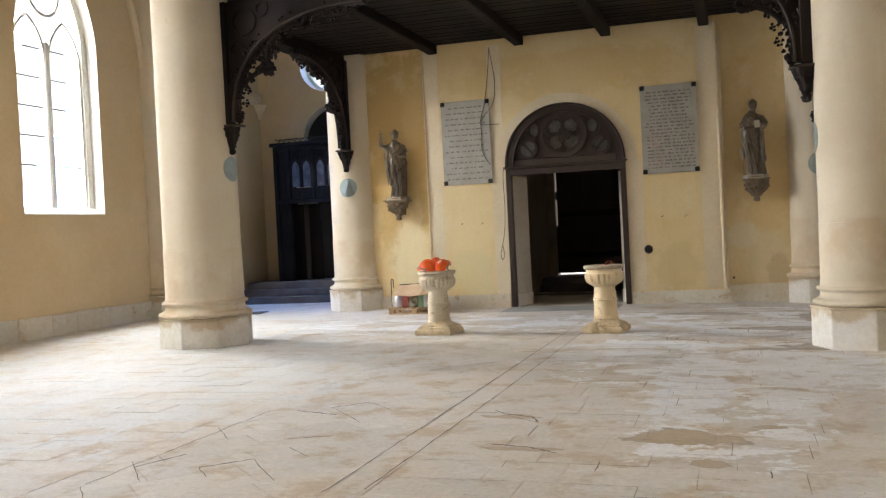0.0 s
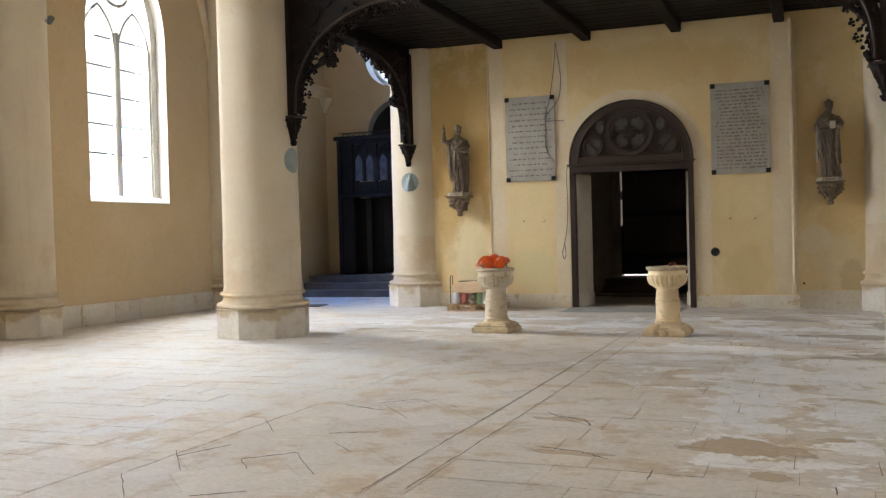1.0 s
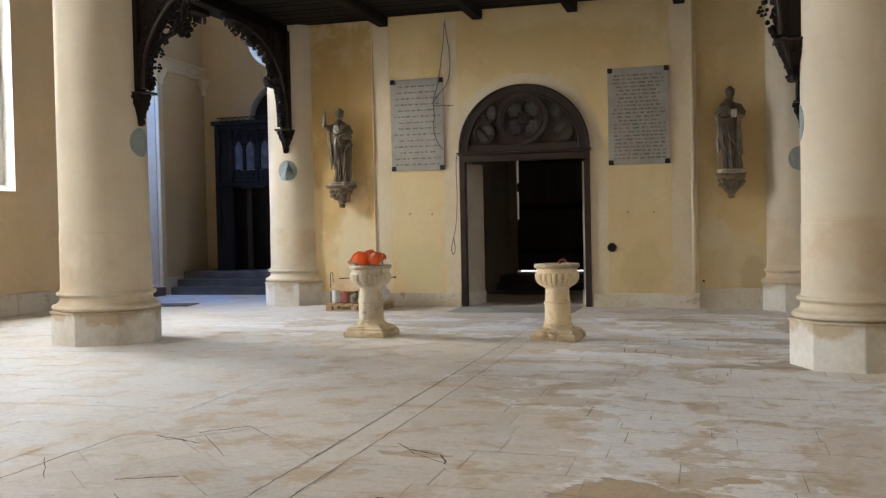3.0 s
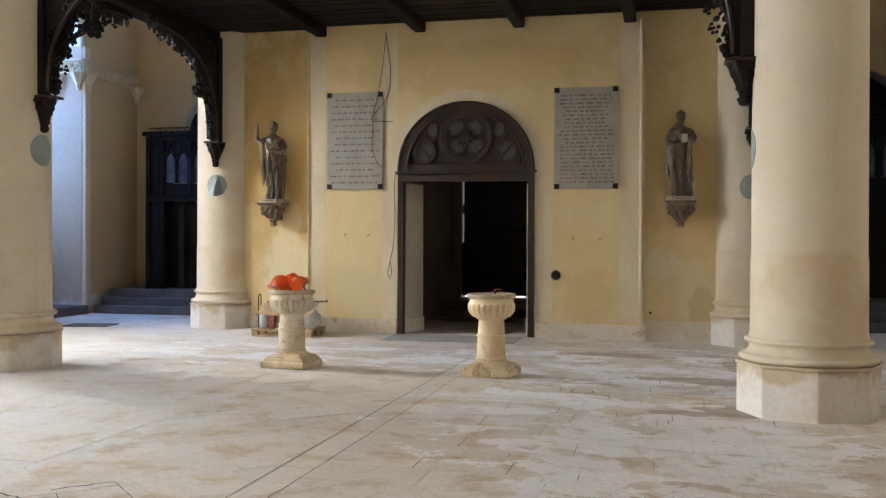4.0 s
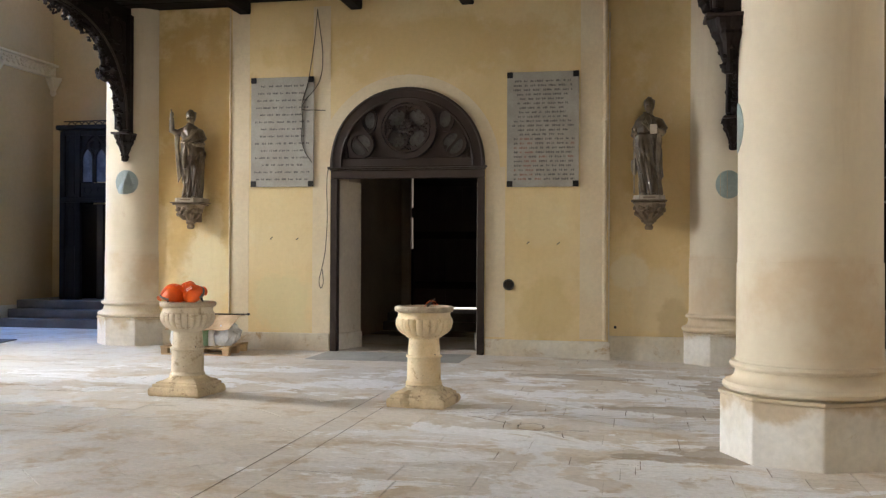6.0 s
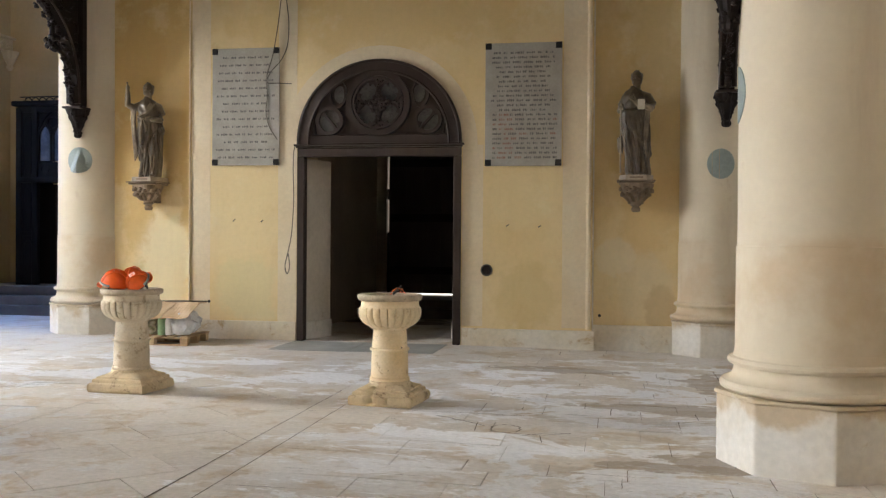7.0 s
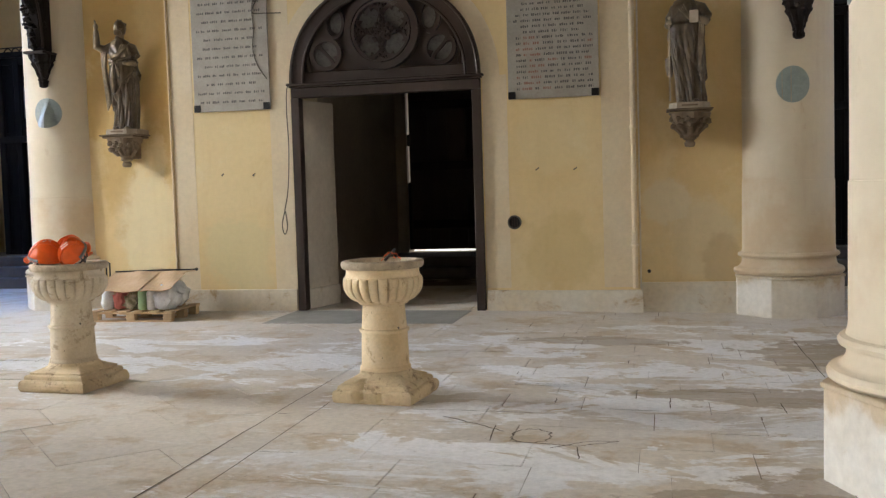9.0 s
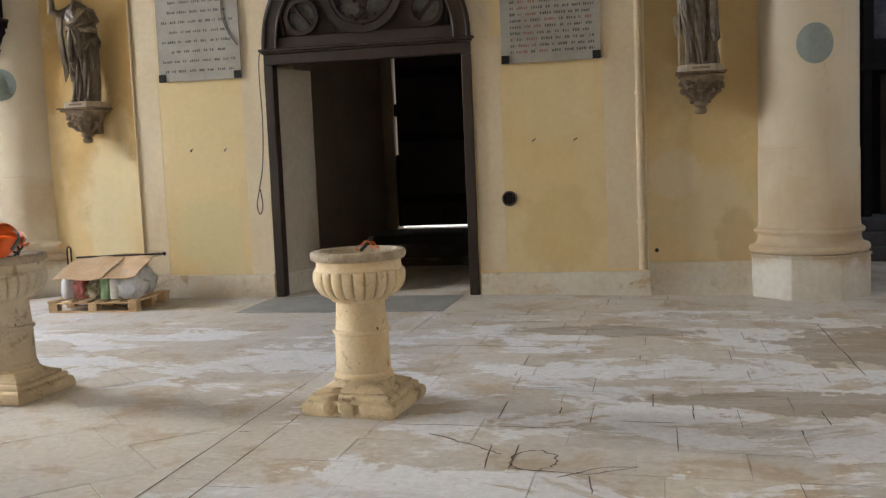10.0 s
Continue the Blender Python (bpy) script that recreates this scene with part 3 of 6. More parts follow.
for name, xa, xb in (("wall_vestibule_side_1", -7.9, -5.3), ("wall_vestibule_side_2", -1.9, 0.5)):
    setting(name, boxed(xa, xb, 19.85, 25.0, -0.05, 5.0), INNER, "dark plastered side wall of the vestibule", "wall")
st = thing("vestibule_steps", pose(-3.6, 23.4, 0), "worn dark stone steps up to the street door", "steps")
part("step", boxed(-1.7, 1.7, 0, 1.6, -0.01, 0.165, 0.012), STEP, st)
part("step", boxed(-1.7, 1.7, 0.36, 1.6, 0.166, 0.33, 0.012), STEP, st)

# street door with daylight round its edges
d = thing("door_1", pose(-3.78, 25.12, 0.33), "closed dark oak street door with light showing under it", "door", "", "structure")
for i in range(7):
    x0 = -1.286 + i * 0.3667
    part("plank", boxed(x0, x0 + 0.3647, 0, 0.05, 0.05, 3.165, 0.003), DOORWOOD, d)
for z in (0.45, 1.55, 2.7):
    part("ledge", boxed(-1.25, 1.26, -0.03, -0.001, z, z + 0.16, 0.006), OAK, d)
# added strips that block parts of the daylight slit beside the leaf
for z, h in ((0.05, 1.28), (2.02, 0.22)):
    part("slit_blocker", boxed(-1.33, -1.27, -0.03, -0.001, z, z + h, 0.004), OAK, d)
bmh = bmesh.new()
tube(bmh, [(0.62, -0.03, 1.0), (0.62, -0.09, 1.0), (0.55, -0.09, 1.0), (0.50, -0.09, 0.995)], 0.012)
box(bmh, 0.58, 0.66, -0.04, -0.03, 0.88, 1.12, 0.003)
part("handle", bmh, IRON, d)

# wall bands, dado and mouldings of the west wall
BANDS = ((-6.70, -6.40, 0.28, 5.5), (-5.32, -5.03, 0.28, 5.5), (-2.52, -2.22, 0.28, 2.9), (-1.08, -0.74, 0.28, 5.5))
for i, (a, b, z0, z1) in enumerate(BANDS):
    setting("trim_band_%d" % (i + 1), boxed(a, b, 18.997, 19.0, z0, z1), BAND, "pale stone-coloured painted band on the ochre wall", "trim")
bm = bmesh.new()
n = 30
for k0, k1 in zip(range(n), range(1, n + 1)):
    a0, a1 = math.pi * k0 / n, math.pi * k1 / n
    c = [(1.215 * math.cos(a0), 1.22 * math.sin(a0)), (1.215 * math.cos(a1), 1.22 * math.sin(a1)), (1.47 * math.cos(a1), 1.47 * math.sin(a1)), (1.47 * math.cos(a0), 1.47 * math.sin(a0))]
    v = [bm.verts.new((-3.775 + x, y, 2.9 + z)) for y in (18.9965, 19.0) for x, z in c]
    for f in ((0, 1, 2, 3), (3, 2, 6, 7), (1, 0, 4, 5)):
        bm.faces.new([v[i] for i in f])
setting("trim_arch", bm, BAND, "pale painted band round the door arch", "trim")


def dado_run(name, x0, x1, y, h, thick, lengths, label):
    """A course of low stone blocks along a wall that faces -y."""
    ob = thing(name, pose(x0, y, ground_height((x0 + x1) / 2)), label, "baseboard", "", "structure")
    x, i = 0.0, 0
    while x < x1 - x0 - 0.05:
        w = min(lengths[i % len(lengths)], x1 - x0 - x)
        part("block", boxed(x + 0.001, x + w - 0.001, -thick - 0.002 * (i % 3), -0.0005, -0.03, h - 0.004 * (i % 2), 0.004), FOOTSTONE, ob)
        x, i = x + w, i + 1
    return ob


dado_run("baseboard_7", -8.05, -6.73, BACK, 0.28, 0.035, (0.7, 0.65), "pale stone blocks along the foot of the wall")
dado_run("baseboard_1", -6.73, -5.03, 19.0, 0.28, 0.035, (1.70, 0.9), "pale stone blocks along the foot of the wall")
dado_run("baseboard_2", -2.52, -0.62, 19.0, 0.26, 0.04, (0.42, 1.48), "worn pale stone blocks along the foot of the wall")
dado_run("baseboard_3", -0.655, 0.5, BACK_NORTH, 0.37, 0.05, (1.2, 0.5), "taller stained stone blocks at the wall foot")


def side_dado(name, x, y0, y1, facing, h):
    ob = thing(name, pose(x, y0, ground_height(x)), "grey stone blocks along the foot of the aisle wall", "baseboard", "", "structure")
    y, i = 0.0, 0
    while y < y1 - y0 - 0.05:
        w = min((0.85, 0.95, 0.75, 1.05)[i % 4], y1 - y0 - y)
        a, b = sorted((0.0005 * facing, 0.05 * facing))
        part("block", boxed(a, b, y + 0.003, y + w - 0.003, -0.02, h - 0.008 * (i % 3), 0.006), DADO, ob)
        y, i = y + w, i + 1


side_dado("baseboard_4", -13.3, 13.2, 18.35, 1, 0.42)
side_dado("baseboard_5", -13.3, 21.9, 24.2, 1, 0.42)
side_dado("baseboard_6", 5.9, 13.1, 18.1, -1, 0.42)

bm = bmesh.new()
tube(bm, [(-6.73, 18.985, 0.3 + 0.26 * i) for i in range(21)], 0.013, 8)
setting("trim_roll_1", bm, BAND, "thin pale roll moulding on the wall", "trim", True)
pipe = thing("drain_pipe", pose(-0.71, 18.96, 0.27), "pale painted pipe running up the wall beside the inscription", "pipe")
bm = bmesh.new()
tube(bm, [(0, 0, 0.0 + 0.26 * i) for i in range(21)], 0.032, 10)
part("tube", bm, BAND, pipe, smooth=True)
bm = bmesh.new()
tube(bm, [(0.065, 0.02 + 0.004 * math.sin(i), 0.0 + 0.26 * i) for i in range(20)], 0.010, 6)
part("conduit", bm, DADO, pipe, "thin grey conduit", smooth=True)
for z in (0.5, 1.9, 3.3, 4.7):
    bm = bmesh.new()
    lathe(bm, [(0.034, z), (0.042, z + 0.005), (0.042, z + 0.035), (0.034, z + 0.04)], 12)
    part("clamp", bm, BAND, pipe)


# ---- columns ----
def octagon(bm, apothem, z0, z1, bevel=0.012, first=math.pi / 8):
    r = apothem / math.cos(math.pi / 8)
    lo, hi = [[bm.verts.new((k * math.cos(first + i * math.pi / 4), k * math.sin(first + i * math.pi / 4), z)) for i in range(8)] for k, z in ((r, z0), (r, z1))]
    for i in range(8):
        bm.faces.new((lo[i], lo[(i + 1) % 8], hi[(i + 1) % 8], hi[i]))
    bm.faces.new(lo[::-1])
    top = bm.faces.new(hi)
    if bevel:
        bmesh.ops.bevel(bm, geom=list(bm.edges), offset=bevel, segments=2, affect="EDGES", profile=0.5)


def column(x, y, label, girth=1.02, rise=0.0, first=math.pi / 8):
    ob = thing("column", pose(x, y, ground_height(x)), label, "column", "round nave columns")
    bm = bmesh.new()
    octagon(bm, 0.63 + 0.2 * rise, -0.02, 0.44 + rise, 0.012, first)
    octagon(bm, 0.645 + 0.2 * rise, 0.4405 + rise, 0.47 + rise, 0.010, first)
    part("plinth", bm, PLINTH, ob, "whitish octagonal stone plinth")
    bm = bmesh.new()
    lathe(bm, [(r, z + rise * max(0.0, 1 - (z - 0.47) / 0.6)) for r, z in [(0.600, 0.470), (0.640, 0.475), (0.668, 0.500), (0.672, 0.525), (0.655, 0.552), (0.616, 0.562), (0.585, 0.590), (0.572, 0.625),
               (0.570, 0.660), (0.578, 0.672), (0.608, 0.682), (0.617, 0.705), (0.605, 0.728), (0.575, 0.738), (0.566, 0.770), (0.562, 0.81)]], 72)
    part("base_moulding", bm, STONE, ob, "rounded base mouldings", smooth=True)
    bm = bmesh.new()
    lathe(bm, [(0.562, 0.80), (0.560, 1.56), (0.553, 1.562), (0.552, 3.0), (0.548, 5.0), (0.545, 9.98)], 72)
    part("shaft", bm, STONE, ob, smooth=True)
    ob.scale = (girth, girth, 1)
    return ob


column(*COLS["a"], "pale round stone column on an octagonal plinth", 1.12, 0.0, 0.0)
column(*COLS["b"], "pale round stone column against the doorway wall")
column(*COLS["c"], "pale round stone column with a stained plinth", 1.0, 0.05, 0.0)
column(*COLS["d"], "pale round stone column against the doorway wall", 0.94)
column(-13.28, 12.60, "pale half column built into the aisle wall")
column(-13.28, 19.0, "pale half column built into the aisle wall")
column(5.88, 18.72, "pale half column built into the aisle wall")


for i, (x, sx) in enumerate(((-13.3, 1), (5.9, -1))):
    bm = bmesh.new()
    rib = lambda c, hw, spring, n=16: [(c - hw, spring - 0.02)] + [(c + hw - 2 * hw * math.cos(radians(60 * q / n)), spring + 2 * hw * math.sin(radians(60 * q / n)) * 0.9) for q in range(n + 1)] + [(c - hw + 2 * hw * math.cos(radians(60 * q / n)), spring + 2 * hw * math.sin(radians(60 * q / n)) * 0.9) for q in range(n - 1, -1, -1)]
    tube(bm, [(x + 0.03 * sx, y, z) for y, z in rib(15.8, 2.75, 5.25) if z < 9.9], 0.085, 8)
    setting("trim_wall_rib_%d" % (i + 1), bm, BAND, "pale stone wall rib over the aisle window", "trim", True)
    bm = bmesh.new()
    tube(bm, [(x + 0.02 * sx, y, z) for y, z in rib(20.85, 1.0, 6.1)], 0.07, 8)
    setting("trim_chapel_arch_%d" % (i + 1), bm, PLINTH, "pale stone roll round the chapel arch", "trim", True)
    a, b = sorted((x, x - 0.8 * sx))
    setting("trim_chapel_jamb_%d" % (i + 1), boxed(a, b, 21.835, 21.849, 0.0, 6.1), PLINTH, "pale stone jamb of the chapel arch", "trim")
    a, b = sorted((x + 0.10 * sx, x - 0.002 * sx))
    setting("trim_chapel_pier_%d" % (i + 1), boxed(a, b, 21.84, 22.05, 0.0, 6.1, 0.02), BAND, "pale stone pilaster beside the chapel arch", "trim")


def wall_disc(col, angle, z, cone, label):
    """A grey-green round plate that follows the shaft."""
    x, y = COLS[col]
    bm = bmesh.new()
    n, rows = 28, []
    for s in (0.0, 0.25, 0.5, 0.75, 1.0):
        ring = []
        for i in range(n if s else 1):
            a = 2 * math.pi * i / n
            u, v = 0.205 * s * math.cos(a), 0.205 * s * math.sin(a)
            t = u / 0.585
            lift = {"a": 0.620, "b": 0.567, "c": 0.556, "d": 0.523}[col] + (cone if cone < 0.05 else 0.006 + cone * max(0.0, 1 - abs(u - 0.02 + 0.10 * (0.2 - v)) / (0.02 + 0.36 * (0.2 - v))) * min(1.0, (0.2 - v) / 0.33))
            ring.append(bm.verts.new((lift * math.sin(t), -lift * math.cos(t), v)))
        rows.append(ring)
    for i in range(n):
        bm.faces.new((rows[0][0], rows[1][i], rows[1][(i + 1) % n]))
        for p, q in zip(rows[1:], rows[2:]):
            bm.faces.new((p[i], q[i], q[(i + 1) % n], p[(i + 1) % n]))
    back = [bm.verts.new((v.co.x * 0.975, v.co.y * 0.975, v.co.z)) for v in rows[-1]]
    for i in range(n):
        bm.faces.new((rows[-1][i], back[i], back[(i + 1) % n], rows[-1][(i + 1) % n]))
    ob = new("wall_disc", mesh_of(bm, GLASSY))
    ob.matrix_basis = pose(x, y, z + ground_height(x), 0, 0, angle)
    if col == "d":
        for u in (-0.115, -0.02):
            h = math.sqrt(0.205 ** 2 - u * u) - 0.01
            bm = bmesh.new()
            box(bm, -0.004, 0.004, -0.530, -0.5275, -h, h)
            part("pale_streak", bm, WORN, ob, "thin pale streak", m=pose(0, 0, 0, 0, 0, math.degrees(u / 0.527)))
    return tagged(ob, label, "wall disc", "discs on the columns")


wall_disc("a", 90, 2.83, 0.004, "grey-green round plate on the column shaft")
wall_disc("b", 5, 2.72, 0.12, "grey-green peaked round plate on the column shaft")
wall_disc("c", -93, 2.66, 0.004, "grey-green round plate on the column shaft")
wall_disc("d", 1, 2.63, 0.004, "grey-green flat round plate with pale streaks")


# ---- the gallery: boards, joists, beams ----
SOFFIT = 5.64
setting("ceiling_gallery", boxed(-9.2, 1.7, 12.3, BACK, SOFFIT, 6.3), BEAMS, "dark boarded underside of the organ gallery", "ceiling")
boards = thing("gallery_boards", pose(-3.7, 12.3, SOFFIT), "dark oak ceiling boards laid between the joists", "boards", "", "structure")
for i in range(30):
    y0 = 0.02 + i * 0.222
    part("board", boxed(-5.1, 5.3, y0, y0 + 0.205, -0.03 - 0.006 * (i % 3), -0.001, 0.006), BEAMS, boards)


def beam(x0, x1, y0, y1, z0, z1, label):
    ob = new("ceiling_beam", mesh_of(boxed(x0, x1, y0, y1, z0, z1, 0.018), BEAMS))
    return tagged(ob, label, "beam", "gallery beams")


for x in (-6.48, -4.61, -2.82, -0.91):
    beam(x - 0.10, x + 0.10, 12.6, 18.995, 5.42, 5.63, "dark oak joist under the gallery")
beam(-8.93, -8.53, 13.7, 19.1, 5.36, 5.63, "heavy dark oak side beam under the gallery")
beam(0.87, 1.27, 12.9, 18.7, 5.36, 5.63, "heavy dark oak side beam under the gallery")
beam(-8.3, 0.6, 12.45, 12.75, 5.5, 5.63, "heavy dark oak front beam of the gallery")


def bracket(x, y, turn, half, fringe, label):
    """A carved bracket: corbel, post, curved brace, cusps with leaf bosses. Local u runs away from the column."""
    ob = thing("carved_bracket", pose(x, y, 0, 0, 0, turn), label, "bracket", "carved gallery brackets")
    bm = bmesh.new()
    box(bm, 0.50, 0.83, -0.155, 0.155, 3.50, 3.535, 0.01)
    part("abacus", bm, DOORWOOD, ob, "worn lighter edge of the corbel")
    bm = bmesh.new()
    lathe(bm, [(0.03, 3.06), (0.055, 3.08), (0.06, 3.12), (0.045, 3.15), (0.065, 3.20), (0.082, 3.26), (0.095, 3.31), (0.135, 3.37), (0.125, 3.40), (0.15, 3.45), (0.16, 3.50)], 24, 0.63, 0,
          lambda a, r, z: r * (1 + 0.14 * math.cos(6 * a + 9 * z)))
    part("corbel", bm, OAK, ob)
    bm = bmesh.new()
    for i in range(16):
        k = 0.05 + 0.095 * (i / 15) ** 1.3
        blob(bm, (0.63 + k * math.cos(i * 2.4), k * math.sin(i * 2.4), 3.12 + 0.023 * i), 0.022 + 0.0007 * i, rough=0.7)
    tagged(part("corbel_foliage", bm, OAK, ob), kind="stuff")
    part("post", boxed(0.535, 0.68, -0.10, 0.10, 3.545, 5.5, 0.012), OAK, ob)
    ru, rz, u0, zb = min(half - 0.9, 2.35), 1.72, 0.70, 3.58
    arc = lambda deg, off=0.0: (u0 + ru - (ru + off) * max(0.0, math.cos(radians(deg))) ** 0.84, zb + (rz + off) * math.sin(radians(deg)) ** 0.84)
    bm = bmesh.new()
    sweep(bm, [arc(3 * i) for i in range(31)], 0.17, 0.18)
    part("brace", bm, OAK, ob)
    for side in (-1, 1):
        bm = bmesh.new()
        tube(bm, [(arc(3 * i, -0.05)[0], 0.10 * side, arc(3 * i, -0.05)[1]) for i in range(31)], 0.022, 6)
        part("brace_roll", bm, DOORWOOD, ob, smooth=True)
    bm = bmesh.new()
    top = [arc(4 * i + 28, 0.05) for i in range(15)]
    lo = [bm.verts.new((u, s, z)) for s in (-0.03, 0.03) for u, z in top]
    hi = [bm.verts.new((u, s, 5.5)) for s in (-0.03, 0.03) for u, z in top]
    k = len(top)
    for i in range(k - 1):
        for o in (0, k):
            bm.faces.new((lo[o + i], lo[o + i + 1], hi[o + i + 1], hi[o + i]))
    box(bm, 0.66, top[0][0] + 0.01, -0.03, 0.03, top[0][1] - 0.25, 5.5)
    part("spandrel", bm, OAK, ob)
    for cu, cz, cr in ((0.98, 5.16, 0.20), (0.84, 4.72, 0.12), (1.30, 5.33, 0.10)):
        bm = bmesh.new()
        sweep(bm, [(cu + cr * math.cos(a * math.pi / 10), cz + cr * math.sin(a * math.pi / 10)) for a in range(21)], 0.05, 0.12)
        part("tracery_ring", bm, OAK, ob)
    for da, db, reach in ((14, 52, 0.36), (54, 84, 0.16)):
        bm = bmesh.new()
        mid = arc((da + db) / 2, -reach)
        for e in (da, db):
            p = arc(e, -0.07)
            q = arc(e * 0.55 + (da + db) * 0.225, -reach * 0.45)
            q = (q[0] + 0.1 * (mid[0] - q[0]), q[1])
            tube(bm, [(p[0], 0, p[1]), (q[0], 0, q[1]), (mid[0], 0, mid[1])], 0.04, 6)
        cusp = part("cusp", bm, OAK, ob)
        bm = bmesh.new()
        for i in range(15):
            a = i * 2.4
            blob(bm, (mid[0] + 0.10 * math.cos(a) * (0.6 + 0.03 * i), 0.055 * math.sin(a * 1.9), mid[1] + 0.10 * math.sin(a) * (0.6 + 0.03 * i)), 0.05, rough=0.7)
        part("leaf_boss", bm, OAK, cusp)
    bm = bmesh.new()
    rnd = random.Random(int(half * 100) + turn)
    for deg in range(4, 90, 3):
        p, q = arc(deg, -0.09), arc(deg + rnd.uniform(-1, 1), -0.12 - rnd.uniform(0, 0.09))
        blob(bm, (p[0], 0.05 * rnd.uniform(-1, 1), p[1]), rnd.uniform(0.034, 0.055), rough=0.6)
        blob(bm, (q[0], 0.04 * rnd.uniform(-1, 1), q[1]), rnd.uniform(0.020, 0.042), sy=1.3, rough=0.7)
    for deg in range(8, 90, 7):
        for off, size in ((-0.17, 0.026), (-0.22, 0.022), (-0.26, 0.030)):
            p = arc(deg, off)
            blob(bm, (p[0], 0, p[1]), size, rough=0.6)
        for side in (-1.5, 1.5):
            p = arc(deg + side, -0.235)
            blob(bm, (p[0], 0, p[1]), 0.024, rough=0.6)
    for i in range(26):
        e, f = rnd.uniform(6, 84), rnd.uniform(0.0, 0.06)
        p = arc(e, f)
        for s in (-1, 1):
            blob(bm, (p[0], 0.10 * s, p[1]), rnd.uniform(0.02, 0.04), rough=0.7)
    for i in range(5):
        blob(bm, (0.80 + 0.035 * math.sin(i * 2), 0, 3.60 + 0.05 * i), 0.06 - 0.006 * i, rough=0.5)
    tagged(part("foliage", bm, OAK, ob), kind="stuff")
    if fringe:
        bm = bmesh.new()
        u = u0 + ru - 0.55
        while u < half:
            zz = min(5.30, zb + rz * math.sqrt(max(0, 1 - ((u0 + ru - u) / ru) ** 2)) - 0.02) if u < u0 + ru else 5.30
            blob(bm, (u, 0, zz - 0.02), 0.035, sy=1.5)
            box(bm, u - 0.012, u + 0.012, -0.03, 0.03, zz - 0.14, zz + 0.05)
            blob(bm, (u, 0, zz - 0.15), 0.032, rough=0.5)
            blob(bm, (u - 0.04, 0, zz - 0.10), 0.022)
            blob(bm, (u + 0.04, 0, zz - 0.10), 0.022)
            u += 0.165
        box(bm, u0 + ru - 0.1, half, -0.05, 0.05, 5.27, 5.37)
        tagged(part("fringe", bm, OAK, ob), kind="stuff")
    return ob


ax, ay = COLS["a"]
bracket(ax, ay, 0, 4.7, False, "dark carved oak bracket springing from the column")
bracket(ax, ay, 90, 3.13, True, "dark carved oak bracket springing from the column")
bx, by = COLS["b"]
bracket(bx + 0.06, by, -90, 3.13, True, "dark carved oak bracket with a hanging fringe")
cx_, cy_ = COLS["c"]
bracket(cx_, cy_, 180, 4.7, False, "dark carved oak bracket springing from the column")
bracket(cx_, cy_, 90, 3.13, True, "dark carved oak bracket springing from the column")
dx_, dy_ = COLS["d"]
bracket(dx_ + 0.06, dy_, -90, 3.13, True, "dark carved oak bracket with a hanging fringe")


# ---- daylight outside and the windows ----
for name, box_ in (("backdrop_1", (-24.1, -24.0, -14, 34, -0.4, 16)), ("backdrop_2", (17.0, 17.1, -14, 34, -0.4, 16)), ("backdrop_3", (-24, 17, 33.9, 34.0, -0.4, 16))):
    setting(name, boxed(*box_), DAYLIGHT, "overexposed daylight outside the church", "backdrop")


def light_outline(c, hw, sill, spring, n=14):
    """The outline of one pointed light, from the left foot over the point to the right foot."""
    r = 2 * hw
    side = [(c - hw, sill), (c - hw, spring)]
    side += [(c + hw - r * math.cos(radians(60 * i / n)), spring + r * math.sin(radians(60 * i / n))) for i in range(1, n + 1)]
    return side + [(2 * c - u, z) for u, z in side[-2::-1]]


def slab_of(bm, outline, y0, y1):
    lo, hi = [[bm.verts.new((u, y, z)) for u, z in outline] for y in (y0, y1)]
    bm.faces.new(lo)
    bm.faces.new(hi[::-1])
    k = len(outline)
    for i in range(k):
        bm.faces.new((lo[i], hi[i], hi[(i + 1) % k], lo[(i + 1) % k]))


